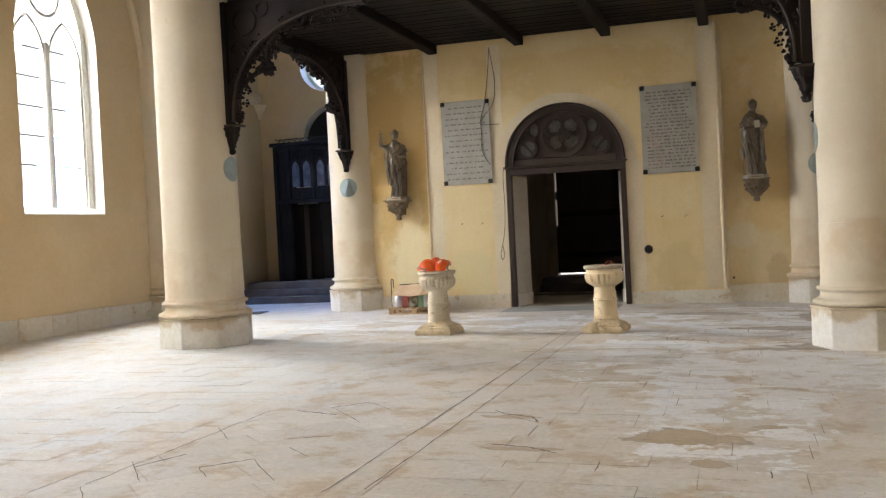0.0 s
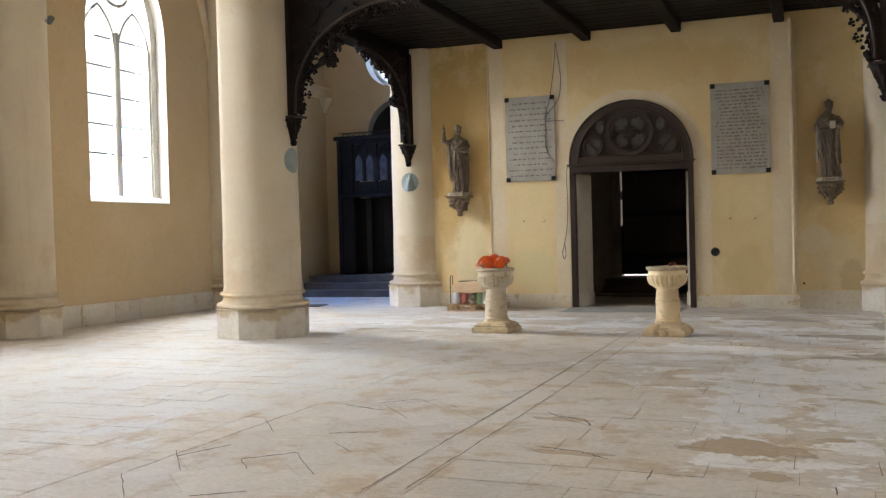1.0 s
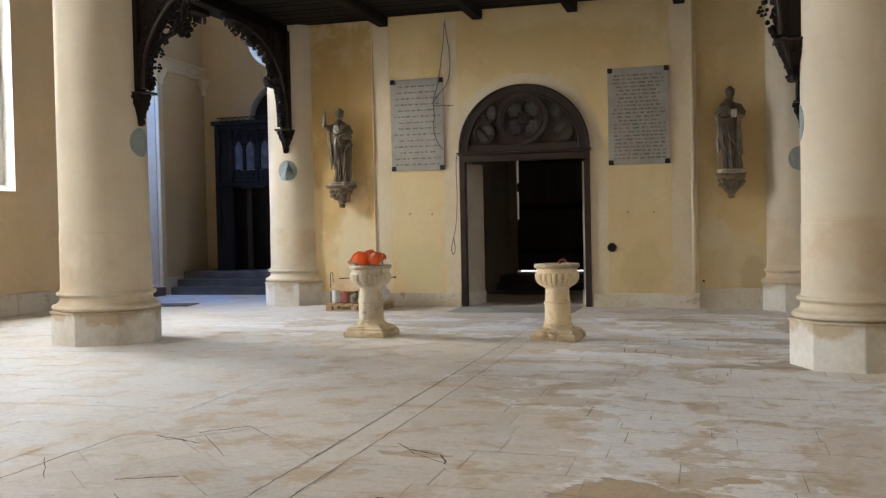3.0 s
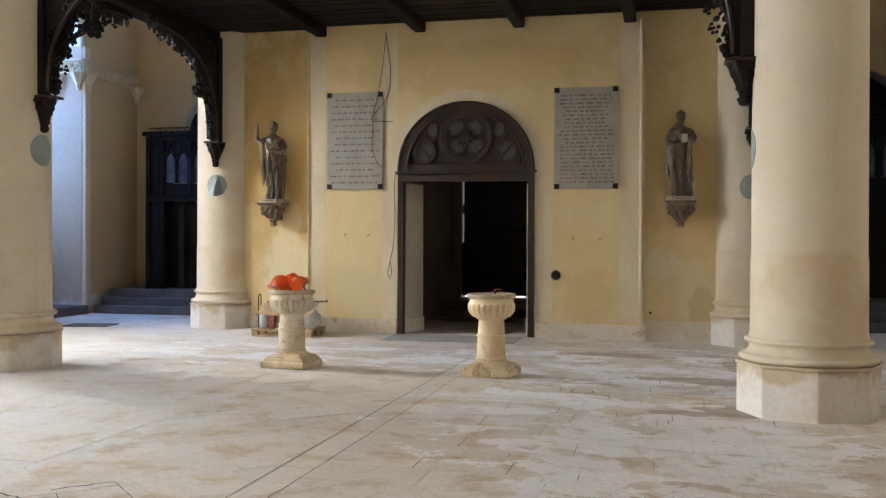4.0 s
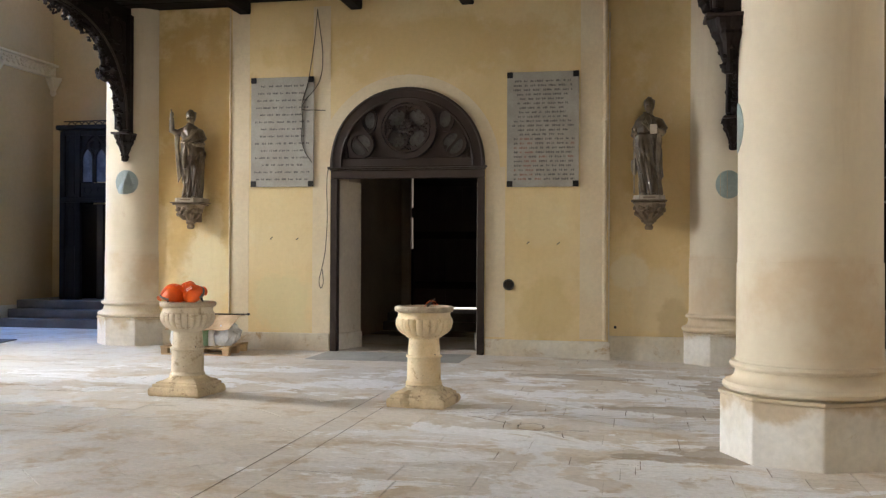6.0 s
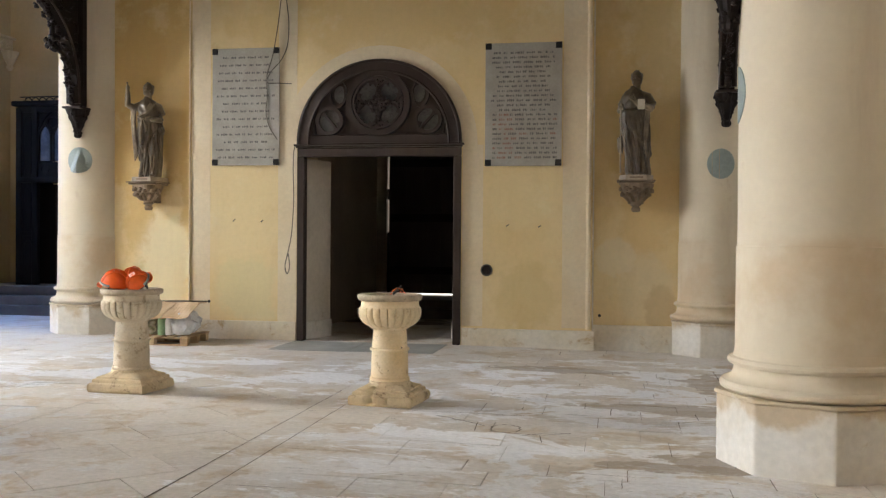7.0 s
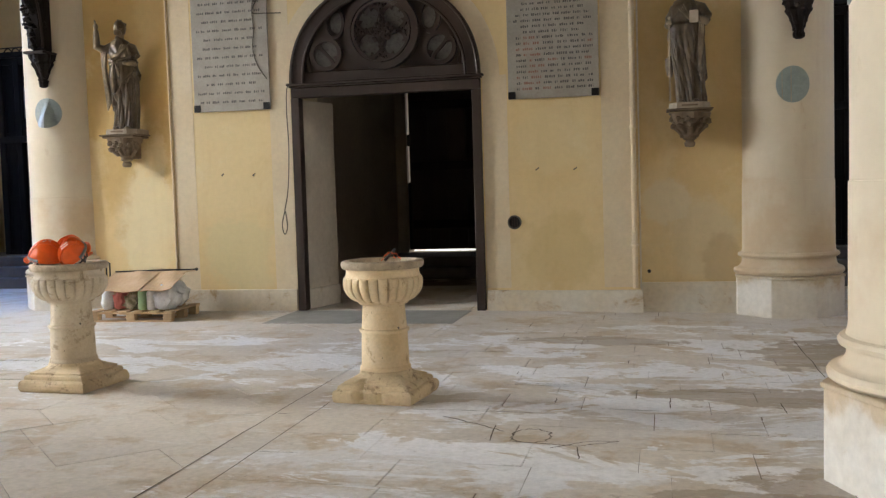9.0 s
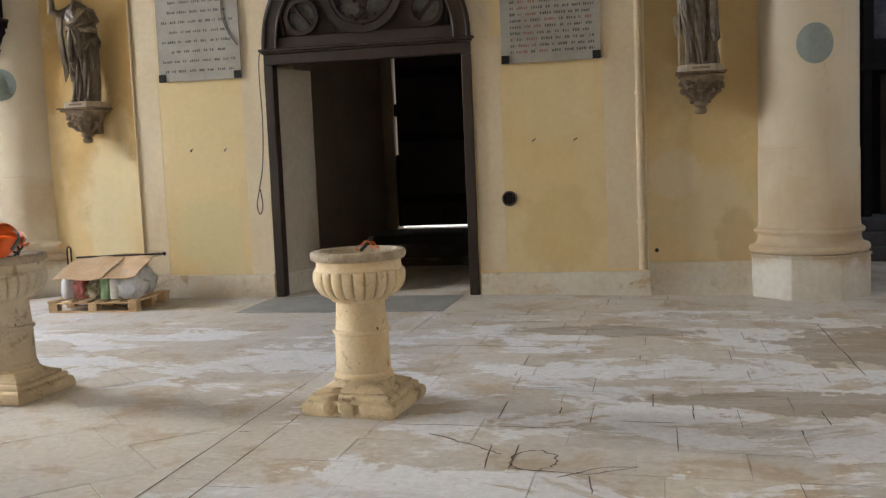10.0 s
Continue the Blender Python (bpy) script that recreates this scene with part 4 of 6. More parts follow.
def church_window(name, m, hw, sill, spring, label):
    """Two pointed lights under one arch, with stone tracery, iron bars and panes."""
    ob = thing(name, m, label, "window", "", "structure")
    outer = light_outline(0, hw - 0.03, sill + 0.02, spring)
    bm = bmesh.new()
    sweep(bm, [(u * 0.985, z) for u, z in outer], 0.24, 0.20)
    part("window_frame", bm, WINDOWSTONE, ob)
    part("mullion", boxed(-0.075, 0.075, -0.09, 0.09, sill, spring + 0.12, 0.025), WINDOWSTONE, ob)
    lw, mid = 0.395 * hw, 0.443 * hw
    for c in (-mid, mid):
        bm = bmesh.new()
        sweep(bm, light_outline(c, lw, sill + 0.02, spring - 0.25), 0.06, 0.14)
        light = part("light_frame", bm, WINDOWSTONE, ob)
        bm = bmesh.new()
        slab_of(bm, light_outline(c, lw - 0.02, sill + 0.03, spring - 0.25), 0.01, 0.016)
        part("pane", bm, GLASS, light).visible_shadow = False
        z = sill + 1.0
        while z < spring + 0.5:
            part("saddle_bar", boxed(c - lw, c + lw, -0.012, 0.006, z - 0.011, z + 0.011), IRON, light)
            z += 0.585
    bm = bmesh.new()
    sweep(bm, [(0.37 * hw * math.cos(i * math.pi / 12), spring + 0.90 * hw + 0.37 * hw * math.sin(i * math.pi / 12)) for i in range(25)], 0.07, 0.14)
    part("tracery_ring", bm, WINDOWSTONE, ob)
    bm = bmesh.new()
    ends = [[bm.verts.new((u, v, z)) for v, z in ((-0.345, sill + 0.001), (-0.345, sill + 0.02), (-0.09, sill + 0.15), (-0.09, sill + 0.001))] for u in (-hw + 0.002, hw - 0.002)]
    bm.faces.new(ends[0])
    bm.faces.new(ends[1][::-1])
    for i in range(4):
        bm.faces.new((ends[0][i], ends[1][i], ends[1][(i + 1) % 4], ends[0][(i + 1) % 4]))
    part("window_sill", bm, WINDOWSTONE, ob)
    return ob


k = 0
for x, turn in ((-13.65, 90), (6.25, -90)):
    for y in BAYS:
        k += 1
        church_window("window_%d" % k, pose(x, y, 0, 0, 0, turn), 1.22, 2.37, 5.75, "tall pointed stone window of two bright lights")
church_window("window_9", pose(-15.55, 20.5, 0, 0, 0, 90), 0.95, 2.4, 5.6, "pointed chapel window with bluish daylight")
church_window("window_10", pose(8.15, 20.5, 0, 0, 0, -90), 0.95, 2.4, 5.6, "pointed chapel window with bluish daylight")
ob = thing("window_11", pose(-11.22, 24.75, 6.5), "round aisle window with a stone rim and bright panes", "window", "", "structure")
bm = bmesh.new()
sweep(bm, [(0.73 * math.cos(i * math.pi / 24), 0.73 * math.sin(i * math.pi / 24)) for i in range(49)], 0.10, 0.2)
part("window_frame", bm, WINDOWSTONE, ob)
for a in (0, 60, 120):
    bm = bmesh.new()
    tube(bm, [(0.72 * math.cos(radians(a)) * s, 0, 0.72 * math.sin(radians(a)) * s) for s in (-1, 0, 1)], 0.02, 6)
    part("glazing_bar", bm, IRON, ob)
bm = bmesh.new()
slab_of(bm, [(0.72 * math.cos(i * math.pi / 16), 0.72 * math.sin(i * math.pi / 16)) for i in range(32)], 0.02, 0.026)
part("pane", bm, GLASS, ob).visible_shadow = False


# ---- the doorway ----
FX, SPRING = -3.775, 2.9
fr = thing("door_frame", pose(FX, 19.0, 0), "brown oak door frame with a carved round tympanum", "door frame")
for s in (-1, 1):
    a, b = sorted((s * 1.235, s * 1.125))
    part("jamb", boxed(a, b, -0.05, 0.10, 0.0, 2.74, 0.008), DOORWOOD, fr)
part("lintel", boxed(-1.235, 1.235, -0.045, 0.10, 2.742, 2.868, 0.008), DOORWOOD, fr)
bm = bmesh.new()
for a, y, z0, z1 in ((1.25, -0.07, 2.870, 2.895), (1.275, -0.10, 2.895, 2.925)):
    box(bm, -a, a, y, 0.08, z0, z1, 0.006)
part("cornice", bm, DOORWOOD, fr, "moulded cornice over the lintel")


def half_round(r, k=1.0, n=40):
    return [(r * math.cos(math.pi * i / n), SPRING + 0.025 + k * r * math.sin(math.pi * i / n) ** 0.93) for i in range(n + 1)]


bm = bmesh.new()
slab_of(bm, half_round(1.20), 0.03, 0.09)
part("tympanum_panel", bm, DOORWOOD, fr)
bm = bmesh.new()
sweep(bm, half_round(1.155, 1.0), 0.17, 0.13)
part("arch_rim", bm, DOORWOOD, fr)
for r in (1.06, 1.21):
    bm = bmesh.new()
    tube(bm, [(u, -0.068, z) for u, z in half_round(r)], 0.018, 6)
    part("arch_roll", bm, DOORWOOD, fr, smooth=True)
part("tympanum_rail", boxed(-1.1, 1.1, -0.03, 0.03, 2.926, 3.06, 0.008), DOORWOOD, fr)


def ring(u, z, r, width, depth, y=0.0, n=32):
    bm = bmesh.new()
    sweep(bm, [(u + r * math.cos(2 * math.pi * i / n), z + r * math.sin(2 * math.pi * i / n)) for i in range(n + 1)], width, depth)
    for v in bm.verts:
        v.co.y += y
    return bm


def disc(u, z, r, y0, y1, n=24, squash=1.0):
    bm = bmesh.new()
    slab_of(bm, [(u + r * math.cos(2 * math.pi * i / n), z + squash * r * math.sin(2 * math.pi * i / n)) for i in range(n)], y0, y1)
    return bm


CZ = 3.52
part("tracery_circle", ring(0, CZ, 0.44, 0.085, 0.12, -0.02), DOORWOOD, fr)
part("tracery_circle", ring(0, CZ, 0.365, 0.03, 0.14, -0.01), DOORWOOD, fr)
for i in range(4):
    a = radians(45 + 90 * i)
    u, z = 0.225 * math.cos(a), CZ + 0.225 * math.sin(a)
    part("dusty_pane", disc(u, z, 0.15, 0.012, 0.028), DUSTY, fr, "dusty grey tracery pane")
    part("foil", ring(u, z, 0.160, 0.04, 0.08, -0.005, 24), DOORWOOD, fr)
    for q in (-58, 0, 58):
        b = a + radians(q)
        bm = bmesh.new()
        slab_of(bm, [(u + 0.16 * math.cos(b - 0.30), z + 0.16 * math.sin(b - 0.30)), (u + 0.16 * math.cos(b + 0.30), z + 0.16 * math.sin(b + 0.30)),
                     (u + 0.125 * math.cos(b + 0.10), z + 0.125 * math.sin(b + 0.10)), (u + 0.095 * math.cos(b), z + 0.095 * math.sin(b)), (u + 0.125 * math.cos(b - 0.10), z + 0.125 * math.sin(b - 0.10))], -0.035, 0.012)
        part("foil_cusp", bm, DOORWOOD, fr)
    b = radians(90 * i)
    along, across = Vector((math.cos(b), math.sin(b))), Vector((-math.sin(b), math.cos(b)))
    bm = bmesh.new()
    slab_of(bm, [(p.x, CZ + p.y) for p in (along * r + across * w for r, w in ((0.40, -0.10), (0.30, -0.045), (0.20, -0.030), (0.10, -0.06), (0.10, 0.06), (0.20, 0.030), (0.30, 0.045), (0.40, 0.10)))], -0.045, 0.012)
    part("cusp", bm, DOORWOOD, fr)
    bm = bmesh.new()
    for k in range(7):
        p = along * (0.37 - 0.035 * k) + across * 0.028 * math.sin(k * 2.2)
        blob(bm, (p.x, -0.048, CZ + p.y), 0.026 - 0.001 * k, rough=0.6)
    part("cusp_leaf", bm, DOORWOOD, fr)
bm = bmesh.new()
for i in range(22):
    k = 0.03 + 0.11 * (i / 21)
    blob(bm, (k * math.cos(i * 2.4), -0.055 + 0.25 * k * k, CZ + k * math.sin(i * 2.4)), 0.036, rough=0.6)
part("leaf_boss", bm, DOORWOOD, fr)
for s in (-1, 1):
    u, z = s * 0.74, 3.27
    part("dusty_pane", disc(u, z, 0.165, 0.012, 0.028), DUSTY, fr, "dusty grey tracery pane")
    part("side_circle", ring(u, z, 0.185, 0.05, 0.10, -0.01), DOORWOOD, fr)
    bm = bmesh.new()
    sweep(bm, [(u + s * 0.085 * math.sin(math.pi * t / 8), z + 0.175 * math.cos(math.pi * t / 16)) for t in range(17)], 0.035, 0.07)
    part("foil", bm, DOORWOOD, fr)
    for q in (40, 200):
        b = radians(q) if s > 0 else math.pi - radians(q)
        bm = bmesh.new()
        slab_of(bm, [(u + 0.19 * math.cos(b - 0.3), z + 0.19 * math.sin(b - 0.3)), (u + 0.19 * math.cos(b + 0.3), z + 0.19 * math.sin(b + 0.3)), (u + 0.10 * math.cos(b), z + 0.10 * math.sin(b))], -0.03, 0.012)
        part("foil_cusp", bm, DOORWOOD, fr)
    u, z = s * 0.60, 3.66
    part("dusty_pane", disc(u, z, 0.085, 0.012, 0.028, squash=1.5), DUSTY, fr, "dusty grey tracery pane")
    bm = bmesh.new()
    sweep(bm, [(u + s * 0.02 + 0.12 * math.cos(t), z + 0.19 * math.sin(t)) for t in [2 * math.pi * q / 20 for q in range(21)]], 0.035, 0.09)
    part("mouchette", bm, DOORWOOD, fr)
    bm = bmesh.new()
    tube(bm, [(s * 0.97, -0.01, 3.07), (s * 1.0, -0.01, 3.3), (s * 0.9, -0.01, 3.55), (s * 0.72, -0.01, 3.8)], 0.025, 6)
    part("mouchette", bm, DOORWOOD, fr)
for s in (-1, 1):
    def wedge(z0, z1, inset):
        bm = bmesh.new()
        plan = [(s * 1.1985, 19.102), (s * (1.19 - inset), 19.102), (s * (0.98 - inset), 19.84), (s * 1.1985, 19.84)]
        lo, hi = [[bm.verts.new((FX + u, y, z)) for u, y in plan] for z in (z0, z1)]
        bm.faces.new(lo)
        bm.faces.new(hi)
        for i in range(4):
            bm.faces.new((lo[i], lo[(i + 1) % 4], hi[(i + 1) % 4], hi[i]))
        return bm
    k = 1 if s < 0 else 2
    setting("trim_reveal_%d" % k, wedge(0.262, 2.73, 0.0), REVEAL, "pale plastered door reveal that narrows inwards", "trim")
    setting("baseboard_reveal_%d" % k, wedge(0.002, 0.26, 0.025), PLINTH, "pale stone block at the foot of the reveal", "baseboard")
bm = bmesh.new()
slab_of(bm, half_round(1.19), 0.0, 0.5)
for v in bm.verts:
    v.co += Vector((FX, 19.3, 0))
setting("wall_over_door", bm, INNER, "dark masonry closing the arch behind the tympanum", "wall")

for i, (x0, x1) in enumerate(((-5.02, -3.92), (-3.915, -2.72))):
    ob = new("threshold_slab", mesh_of(boxed(x0, x1, 17.78 + 0.03 * i, 18.94, -0.02, 0.006, 0.004), SLATE))
    tagged(ob, "flush green-grey slate slab before the doorway", "floor slab", "slate slabs at the doorway", "structure")


# ---- wall fittings ----
def tablet(x0, x1, z0, z1, lines, red_from, seed, label):
    ob = thing("inscription_tablet", pose(x0, 18.992, z0), label, "tablet", "inscription tablets")
    w, h = x1 - x0, z1 - z0
    part("slab", boxed(0, w, -0.030, -0.0005, 0, h, 0.004), MARBLE, ob)
    for u in (0.045, w - 0.045):
        for z in (0.045, h - 0.045):
            part("corner_bolt", boxed(u - 0.045, u + 0.045, -0.046, -0.0305, z - 0.045, z + 0.045, 0.006), IRON, ob)
    rnd = random.Random(seed)
    for i in range(lines):
        z = h - 0.14 - (h - 0.26) * i / (lines - 1)
        late = i >= red_from
        span = (0.84 if late else rnd.uniform(0.62, 0.88)) * w
        u = 0.1 * w if late else (w - span) / 2
        end, first = u + span, True
        bm, rm = bmesh.new(), bmesh.new()
        while u < end - 0.02:
            word = min(rnd.uniform(0.03, 0.13), end - u)
            target = rm if late and (1 <= round((u - 0.1 * w) / 0.15) <= 1 or rnd.random() < 0.12) else bm
            q = u
            while q < u + word:
                box(target, q, min(q + rnd.uniform(0.012, 0.022), u + word), -0.0322, -0.0302, z - 0.015, z + 0.015 - (0.006 if rnd.random() < 0.4 else 0))
                q += 0.026
            u += word + rnd.uniform(0.025, 0.05)
        for b, mm in ((bm, INK), (rm, RED)):
            if len(b.verts):
                tagged(part("text_line", b, mm, ob), kind="stuff")
            else:
                b.free()
    return ob


tablet(-6.357, -5.298, 2.62, 4.378, 14, 99, 3, "grey marble memorial tablet with sparse worn engraved lines")
tablet(-2.195, -1.10, 2.588, 4.343, 23, 13, 5, "grey marble memorial tablet densely engraved in black and red")


def cable(name, pts, r, label):
    bm = bmesh.new()
    p = [Vector(q) for q in pts]
    fine = []
    for i in range(len(p) - 1):
        a, b, c, d = p[max(i - 1, 0)], p[i], p[i + 1], p[min(i + 2, len(p) - 1)]
        for s in range(6):
            t = s / 6
            fine.append(0.5 * ((2 * b) + (c - a) * t + (2 * a - 5 * b + 4 * c - d) * t * t + (3 * b - a - 3 * c + d) * t ** 3))
    tube(bm, fine + [p[-1]], r, 6)
    return tagged(new(name, mesh_of(bm, CABLE, True)), label, "cable", "loose wall cables")


Y = 18.95
cable("cable", [(-5.25, 18.98, 5.43), (-5.27, Y, 5.1), (-5.32, Y, 4.7), (-5.40, Y, 4.25), (-5.49, Y, 3.95), (-5.48, Y, 3.65), (-5.50, Y, 3.4), (-5.44, Y, 3.18), (-5.32, Y, 3.0)], 0.007, "loose grey cable hanging down over the tablet")
cable("cable", [(-5.25, 18.98, 5.45), (-5.20, Y, 5.15), (-5.15, Y, 4.75), (-5.17, Y, 4.4), (-5.27, Y, 4.18), (-5.42, Y, 4.02), (-5.49, Y, 3.86), (-5.3, Y, 3.84), (-5.10, Y, 3.83)], 0.007, "loose grey cable looped beside the tablet")
cable("cable", [(-4.98, 18.97, 2.93), (-5.05, Y, 2.88), (-5.07, Y, 2.6), (-5.06, Y, 2.1), (-5.09, Y, 1.6), (-5.15, Y, 1.3), (-5.19, Y, 1.12), (-5.16, Y, 1.0), (-5.12, Y, 1.1), (-5.14, Y, 1.3)], 0.007, "loose grey cable hanging beside the door frame")

bm = bmesh.new()
tube(bm, [(0.078 * math.cos(i * math.pi / 12), -0.012, 0.078 * math.sin(i * math.pi / 12)) for i in range(25)], 0.010, 8)
ob = thing("wall_vent", pose(-2.16, 18.992, 1.09), "round dark vent hole with a brown rim", "vent")
part("rim", bm, CABLE, ob, "dull brown rim", smooth=True)
part("grille", disc(0, 0, 0.08, -0.004, 0.0), IRON, ob)
for a in (-0.03, 0.0, 0.03):
    part("slat", boxed(a - 0.006, a + 0.006, -0.012, -0.005, -0.07, 0.07), DOORWOOD, ob)
for x, y, z, r in ((-0.55, BACK_NORTH, 0.46, 0.022), (-7.05, BACK, 0.40, 0.03)):
    ob = new("wall_plug", mesh_of(disc(0, 0, r, -0.008, 0.0), BLACK))
    ob.matrix_basis = pose(x, y - 0.0005, z)
    tagged(ob, "small black round plug in the wall", "wall plug", "wall plugs")
for x, z in ((-6.02, 1.78), (-5.58, 1.77), (-1.88, 1.72), (-1.42, 1.71)):
    bm = bmesh.new()
    tube(bm, [(0, 0.005, 0), (0, -0.03, 0.005), (0.02, -0.045, 0.015), (0.04, -0.045, 0.03)], 0.007, 6)
    ob = new("wall_hook", mesh_of(bm, CABLE, True))
    ob.matrix_basis = pose(x, 19.0, z)
    tagged(ob, "small bent rusty hook in the wall", "hook", "wall hooks")

lampb = thing("spot_lamp", pose(-12.78, 12.85, 5.46, 0, 0, 30), "small grey twin spotlight on the half column", "spotlight")
for s in (-0.09, 0.09):
    bm = bmesh.new()
    lathe(bm, [(0.03, -0.08), (0.05, -0.06), (0.055, 0.05), (0.06, 0.07)], 16)
    part("head", bm, GREY, lampb, smooth=True, m=pose(s, -0.05, 0, 70, 0, 25 if s > 0 else -30))
part("mount", boxed(-0.06, 0.06, -0.04, 0.03, -0.03, 0.03, 0.008), WHITE, lampb)


# ---- statues on corbels ----
def statue(m, raised, label):
    """A draped standing figure in one mesh, with no parts."""
    bm = bmesh.new()
    levels = [(0.0, 0.150, 0.13), (0.05, 0.156, 0.13), (0.3, 0.150, 0.125), (0.55, 0.165, 0.135), (0.72, 0.172, 0.14), (0.86, 0.152, 0.125), (1.0, 0.168, 0.13), (1.10, 0.168, 0.115), (1.17, 0.125, 0.09), (1.22, 0.062, 0.06), (1.25, 0.05, 0.05)]
    n, rows, j = 96, [], 0
    lean = 1 if raised else -1
    crease = lambda q: abs(math.sin(q)) ** 0.6 - 0.62
    step = lambda q: max(0.0, min(1.0, q)) ** 2 * (3 - 2 * max(0.0, min(1.0, q)))
    for k in range(76):
        z = 1.25 * k / 75
        while j < len(levels) - 2 and z > levels[j + 1][0]:
            j += 1
        f = step((z - levels[j][0]) / (levels[j + 1][0] - levels[j][0]))
        rx, ry = [levels[j][c] + (levels[j + 1][c] - levels[j][c]) * f for c in (1, 2)]
        skirt, chest = step((0.92 - z) / 0.25), step((z - 0.82) / 0.12) * step((1.2 - z) / 0.1)
        sway = 0.045 * math.sin(2.6 * z + (0.4 if raised else 2.2))
        row = []
        for i in range(n):
            a = 2 * math.pi * i / n
            push = skirt * (0.034 * crease(4.5 * a + lean * 3.4 * z) + 0.020 * crease(10 * a - lean * 4.5 * z + 0.7)) * (1.2 - 0.5 * z)
            push += chest * 0.019 * crease(15 * z + lean * 2.2 * a)
            hem = 0.50 + 0.26 * math.cos(a - math.radians(-90 + 75 * lean))
            push += 0.032 * step((z - hem) / 0.03) * step((0.93 - z) / 0.03)
            push += 0.042 * math.exp(-((a - math.radians(270 + 22 * lean)) / 0.33) ** 2 - ((z - 0.43) / 0.16) ** 2)
            push += 0.010 * noise.noise(Vector((4 * math.cos(a), 4 * math.sin(a), 5 * z)))
            push *= step((1.22 - z) / 0.06)
            row.append(bm.verts.new((sway + (rx + push) * math.cos(a), (ry + push) * math.sin(a), z)))
        rows.append(row)
    for p, q in zip(rows, rows[1:]):
        for i in range(n):
            bm.faces.new((p[i], p[(i + 1) % n], q[(i + 1) % n], q[i]))
    bm.faces.new(rows[0][::-1])
    bm.faces.new(rows[-1])
    hx = -0.005 if raised else 0.0
    tube(bm, [(hx, 0, 1.2), (hx, -0.005, 1.29)], 0.05, 12)
    blob(bm, (hx, -0.01, 1.355), 0.1, 0.78, 0.92, 1.08, 3, 0.12)
    blob(bm, (hx, 0.012, 1.385), 0.088, 0.86, 0.98, 0.92, 3, 0.35)
    for i in range(14):
        a = math.radians(-20 + 17 * i)
        blob(bm, (hx + 0.066 * math.cos(a), 0.005 + 0.062 * math.sin(a), 1.355 + 0.028 * (i % 3)), 0.024, rough=0.4)
    blob(bm, (hx, -0.085, 1.29), 0.055, 0.9, 0.8, 1.25 if not raised else 0.8, 2, 0.4)
    blob(bm, (hx, -0.102, 1.350), 0.017, 0.8, 1.1, 1.7, 2)
    for s in (-1, 1):
        blob(bm, (hx + s * 0.030, -0.086, 1.378), 0.012, 1.5, 0.8, 0.6, 1)
        blob(bm, (hx + s * 0.034, -0.080, 1.335), 0.022, 1, 0.8, 0.9, 1)
    blob(bm, (hx, -0.098, 1.312), 0.014, 1.5, 0.8, 0.6, 1)
    for s in (-1, 1):
        blob(bm, (s * 0.08, -0.13, 0.02), 0.05, 0.8, 1.5, 0.5, 2)
    for i in range(4):
        tube(bm, [(lean * (0.12 - 0.025 * i), -0.075 - 0.012 * i, 1.135), (lean * (0.075 - 0.03 * i), -0.122, 1.06 - 0.015 * i), (lean * (-0.01 - 0.03 * i), -0.132, 0.97 - 0.01 * i), (lean * (-0.10 - 0.012 * i), -0.098, 0.90 + 0.012 * i)], 0.013, 8, [0.006, 0.014, 0.016, 0.008])
    for i in range(5):
        tube(bm, [(lean * (0.185 - 0.012 * i), -0.045 - 0.016 * i, 0.90 - 0.01 * i), (lean * (0.195 - 0.018 * i), -0.06 - 0.018 * i, 0.75), (lean * (0.165 - 0.022 * i), -0.065 - 0.017 * i, 0.52 + 0.03 * i), (lean * (0.12 - 0.03 * i), -0.085 - 0.014 * i, 0.34 + 0.06 * i)], 0.015, 8, [0.008, 0.017, 0.017, 0.006])
    cloth = lambda pts, r: tube(bm, pts, r, 8, [r * 0.7] + [r] * (len(pts) - 2) + [r * 0.5])
    if raised:
        tube(bm, [(-0.07, -0.01, 1.13), (-0.22, -0.02, 1.075), (-0.31, -0.05, 1.12), (-0.305, -0.07, 1.24), (-0.30, -0.08, 1.33)], 0.05, 10, [0.07, 0.062, 0.055, 0.042, 0.03])
        blob(bm, (-0.30, -0.085, 1.37), 0.04, 0.8, 0.6, 1.3, 2, 0.2)
        tube(bm, [(-0.30, -0.085, 1.39), (-0.31, -0.09, 1.46)], 0.013, 6)
        tube(bm, [(0.07, 0, 1.13), (0.15, -0.01, 1.09), (0.205, -0.03, 0.98), (0.19, -0.09, 0.88), (0.11, -0.15, 0.87)], 0.05, 12, [0.05, 0.062, 0.058, 0.048, 0.03])
        blob(bm, (0.195, -0.075, 0.885), 0.05, level=2, rough=0.3)
        blob(bm, (0.095, -0.16, 0.875), 0.032, 1.2, 0.8, 0.9, 2, 0.2)
        for i in range(4):
            cloth([(-0.25 + 0.02 * i, -0.05, 1.09 - 0.01 * i), (-0.235 + 0.012 * i, -0.06 - 0.008 * i, 0.85), (-0.205 + 0.012 * i, -0.07 - 0.006 * i, 0.55), (-0.19 + 0.014 * i, -0.07, 0.26 + 0.03 * i)], 0.022)
        for q, w in (((0.19, -0.05, 0.88), 0.016), ((0.17, -0.06, 0.99), 0.014), ((-0.15, -0.07, 0.94), 0.016), ((-0.14, -0.08, 0.87), 0.013)):
            tube(bm, [q, (q[0] * 0.55 - 0.02, -0.135, q[2] * 0.5 + 0.445), (-0.05, -0.155, 0.89)], w, 8)
        blob(bm, (-0.05, -0.16, 0.89), 0.03, 1.2, 0.8, 1, 2, 0.3)
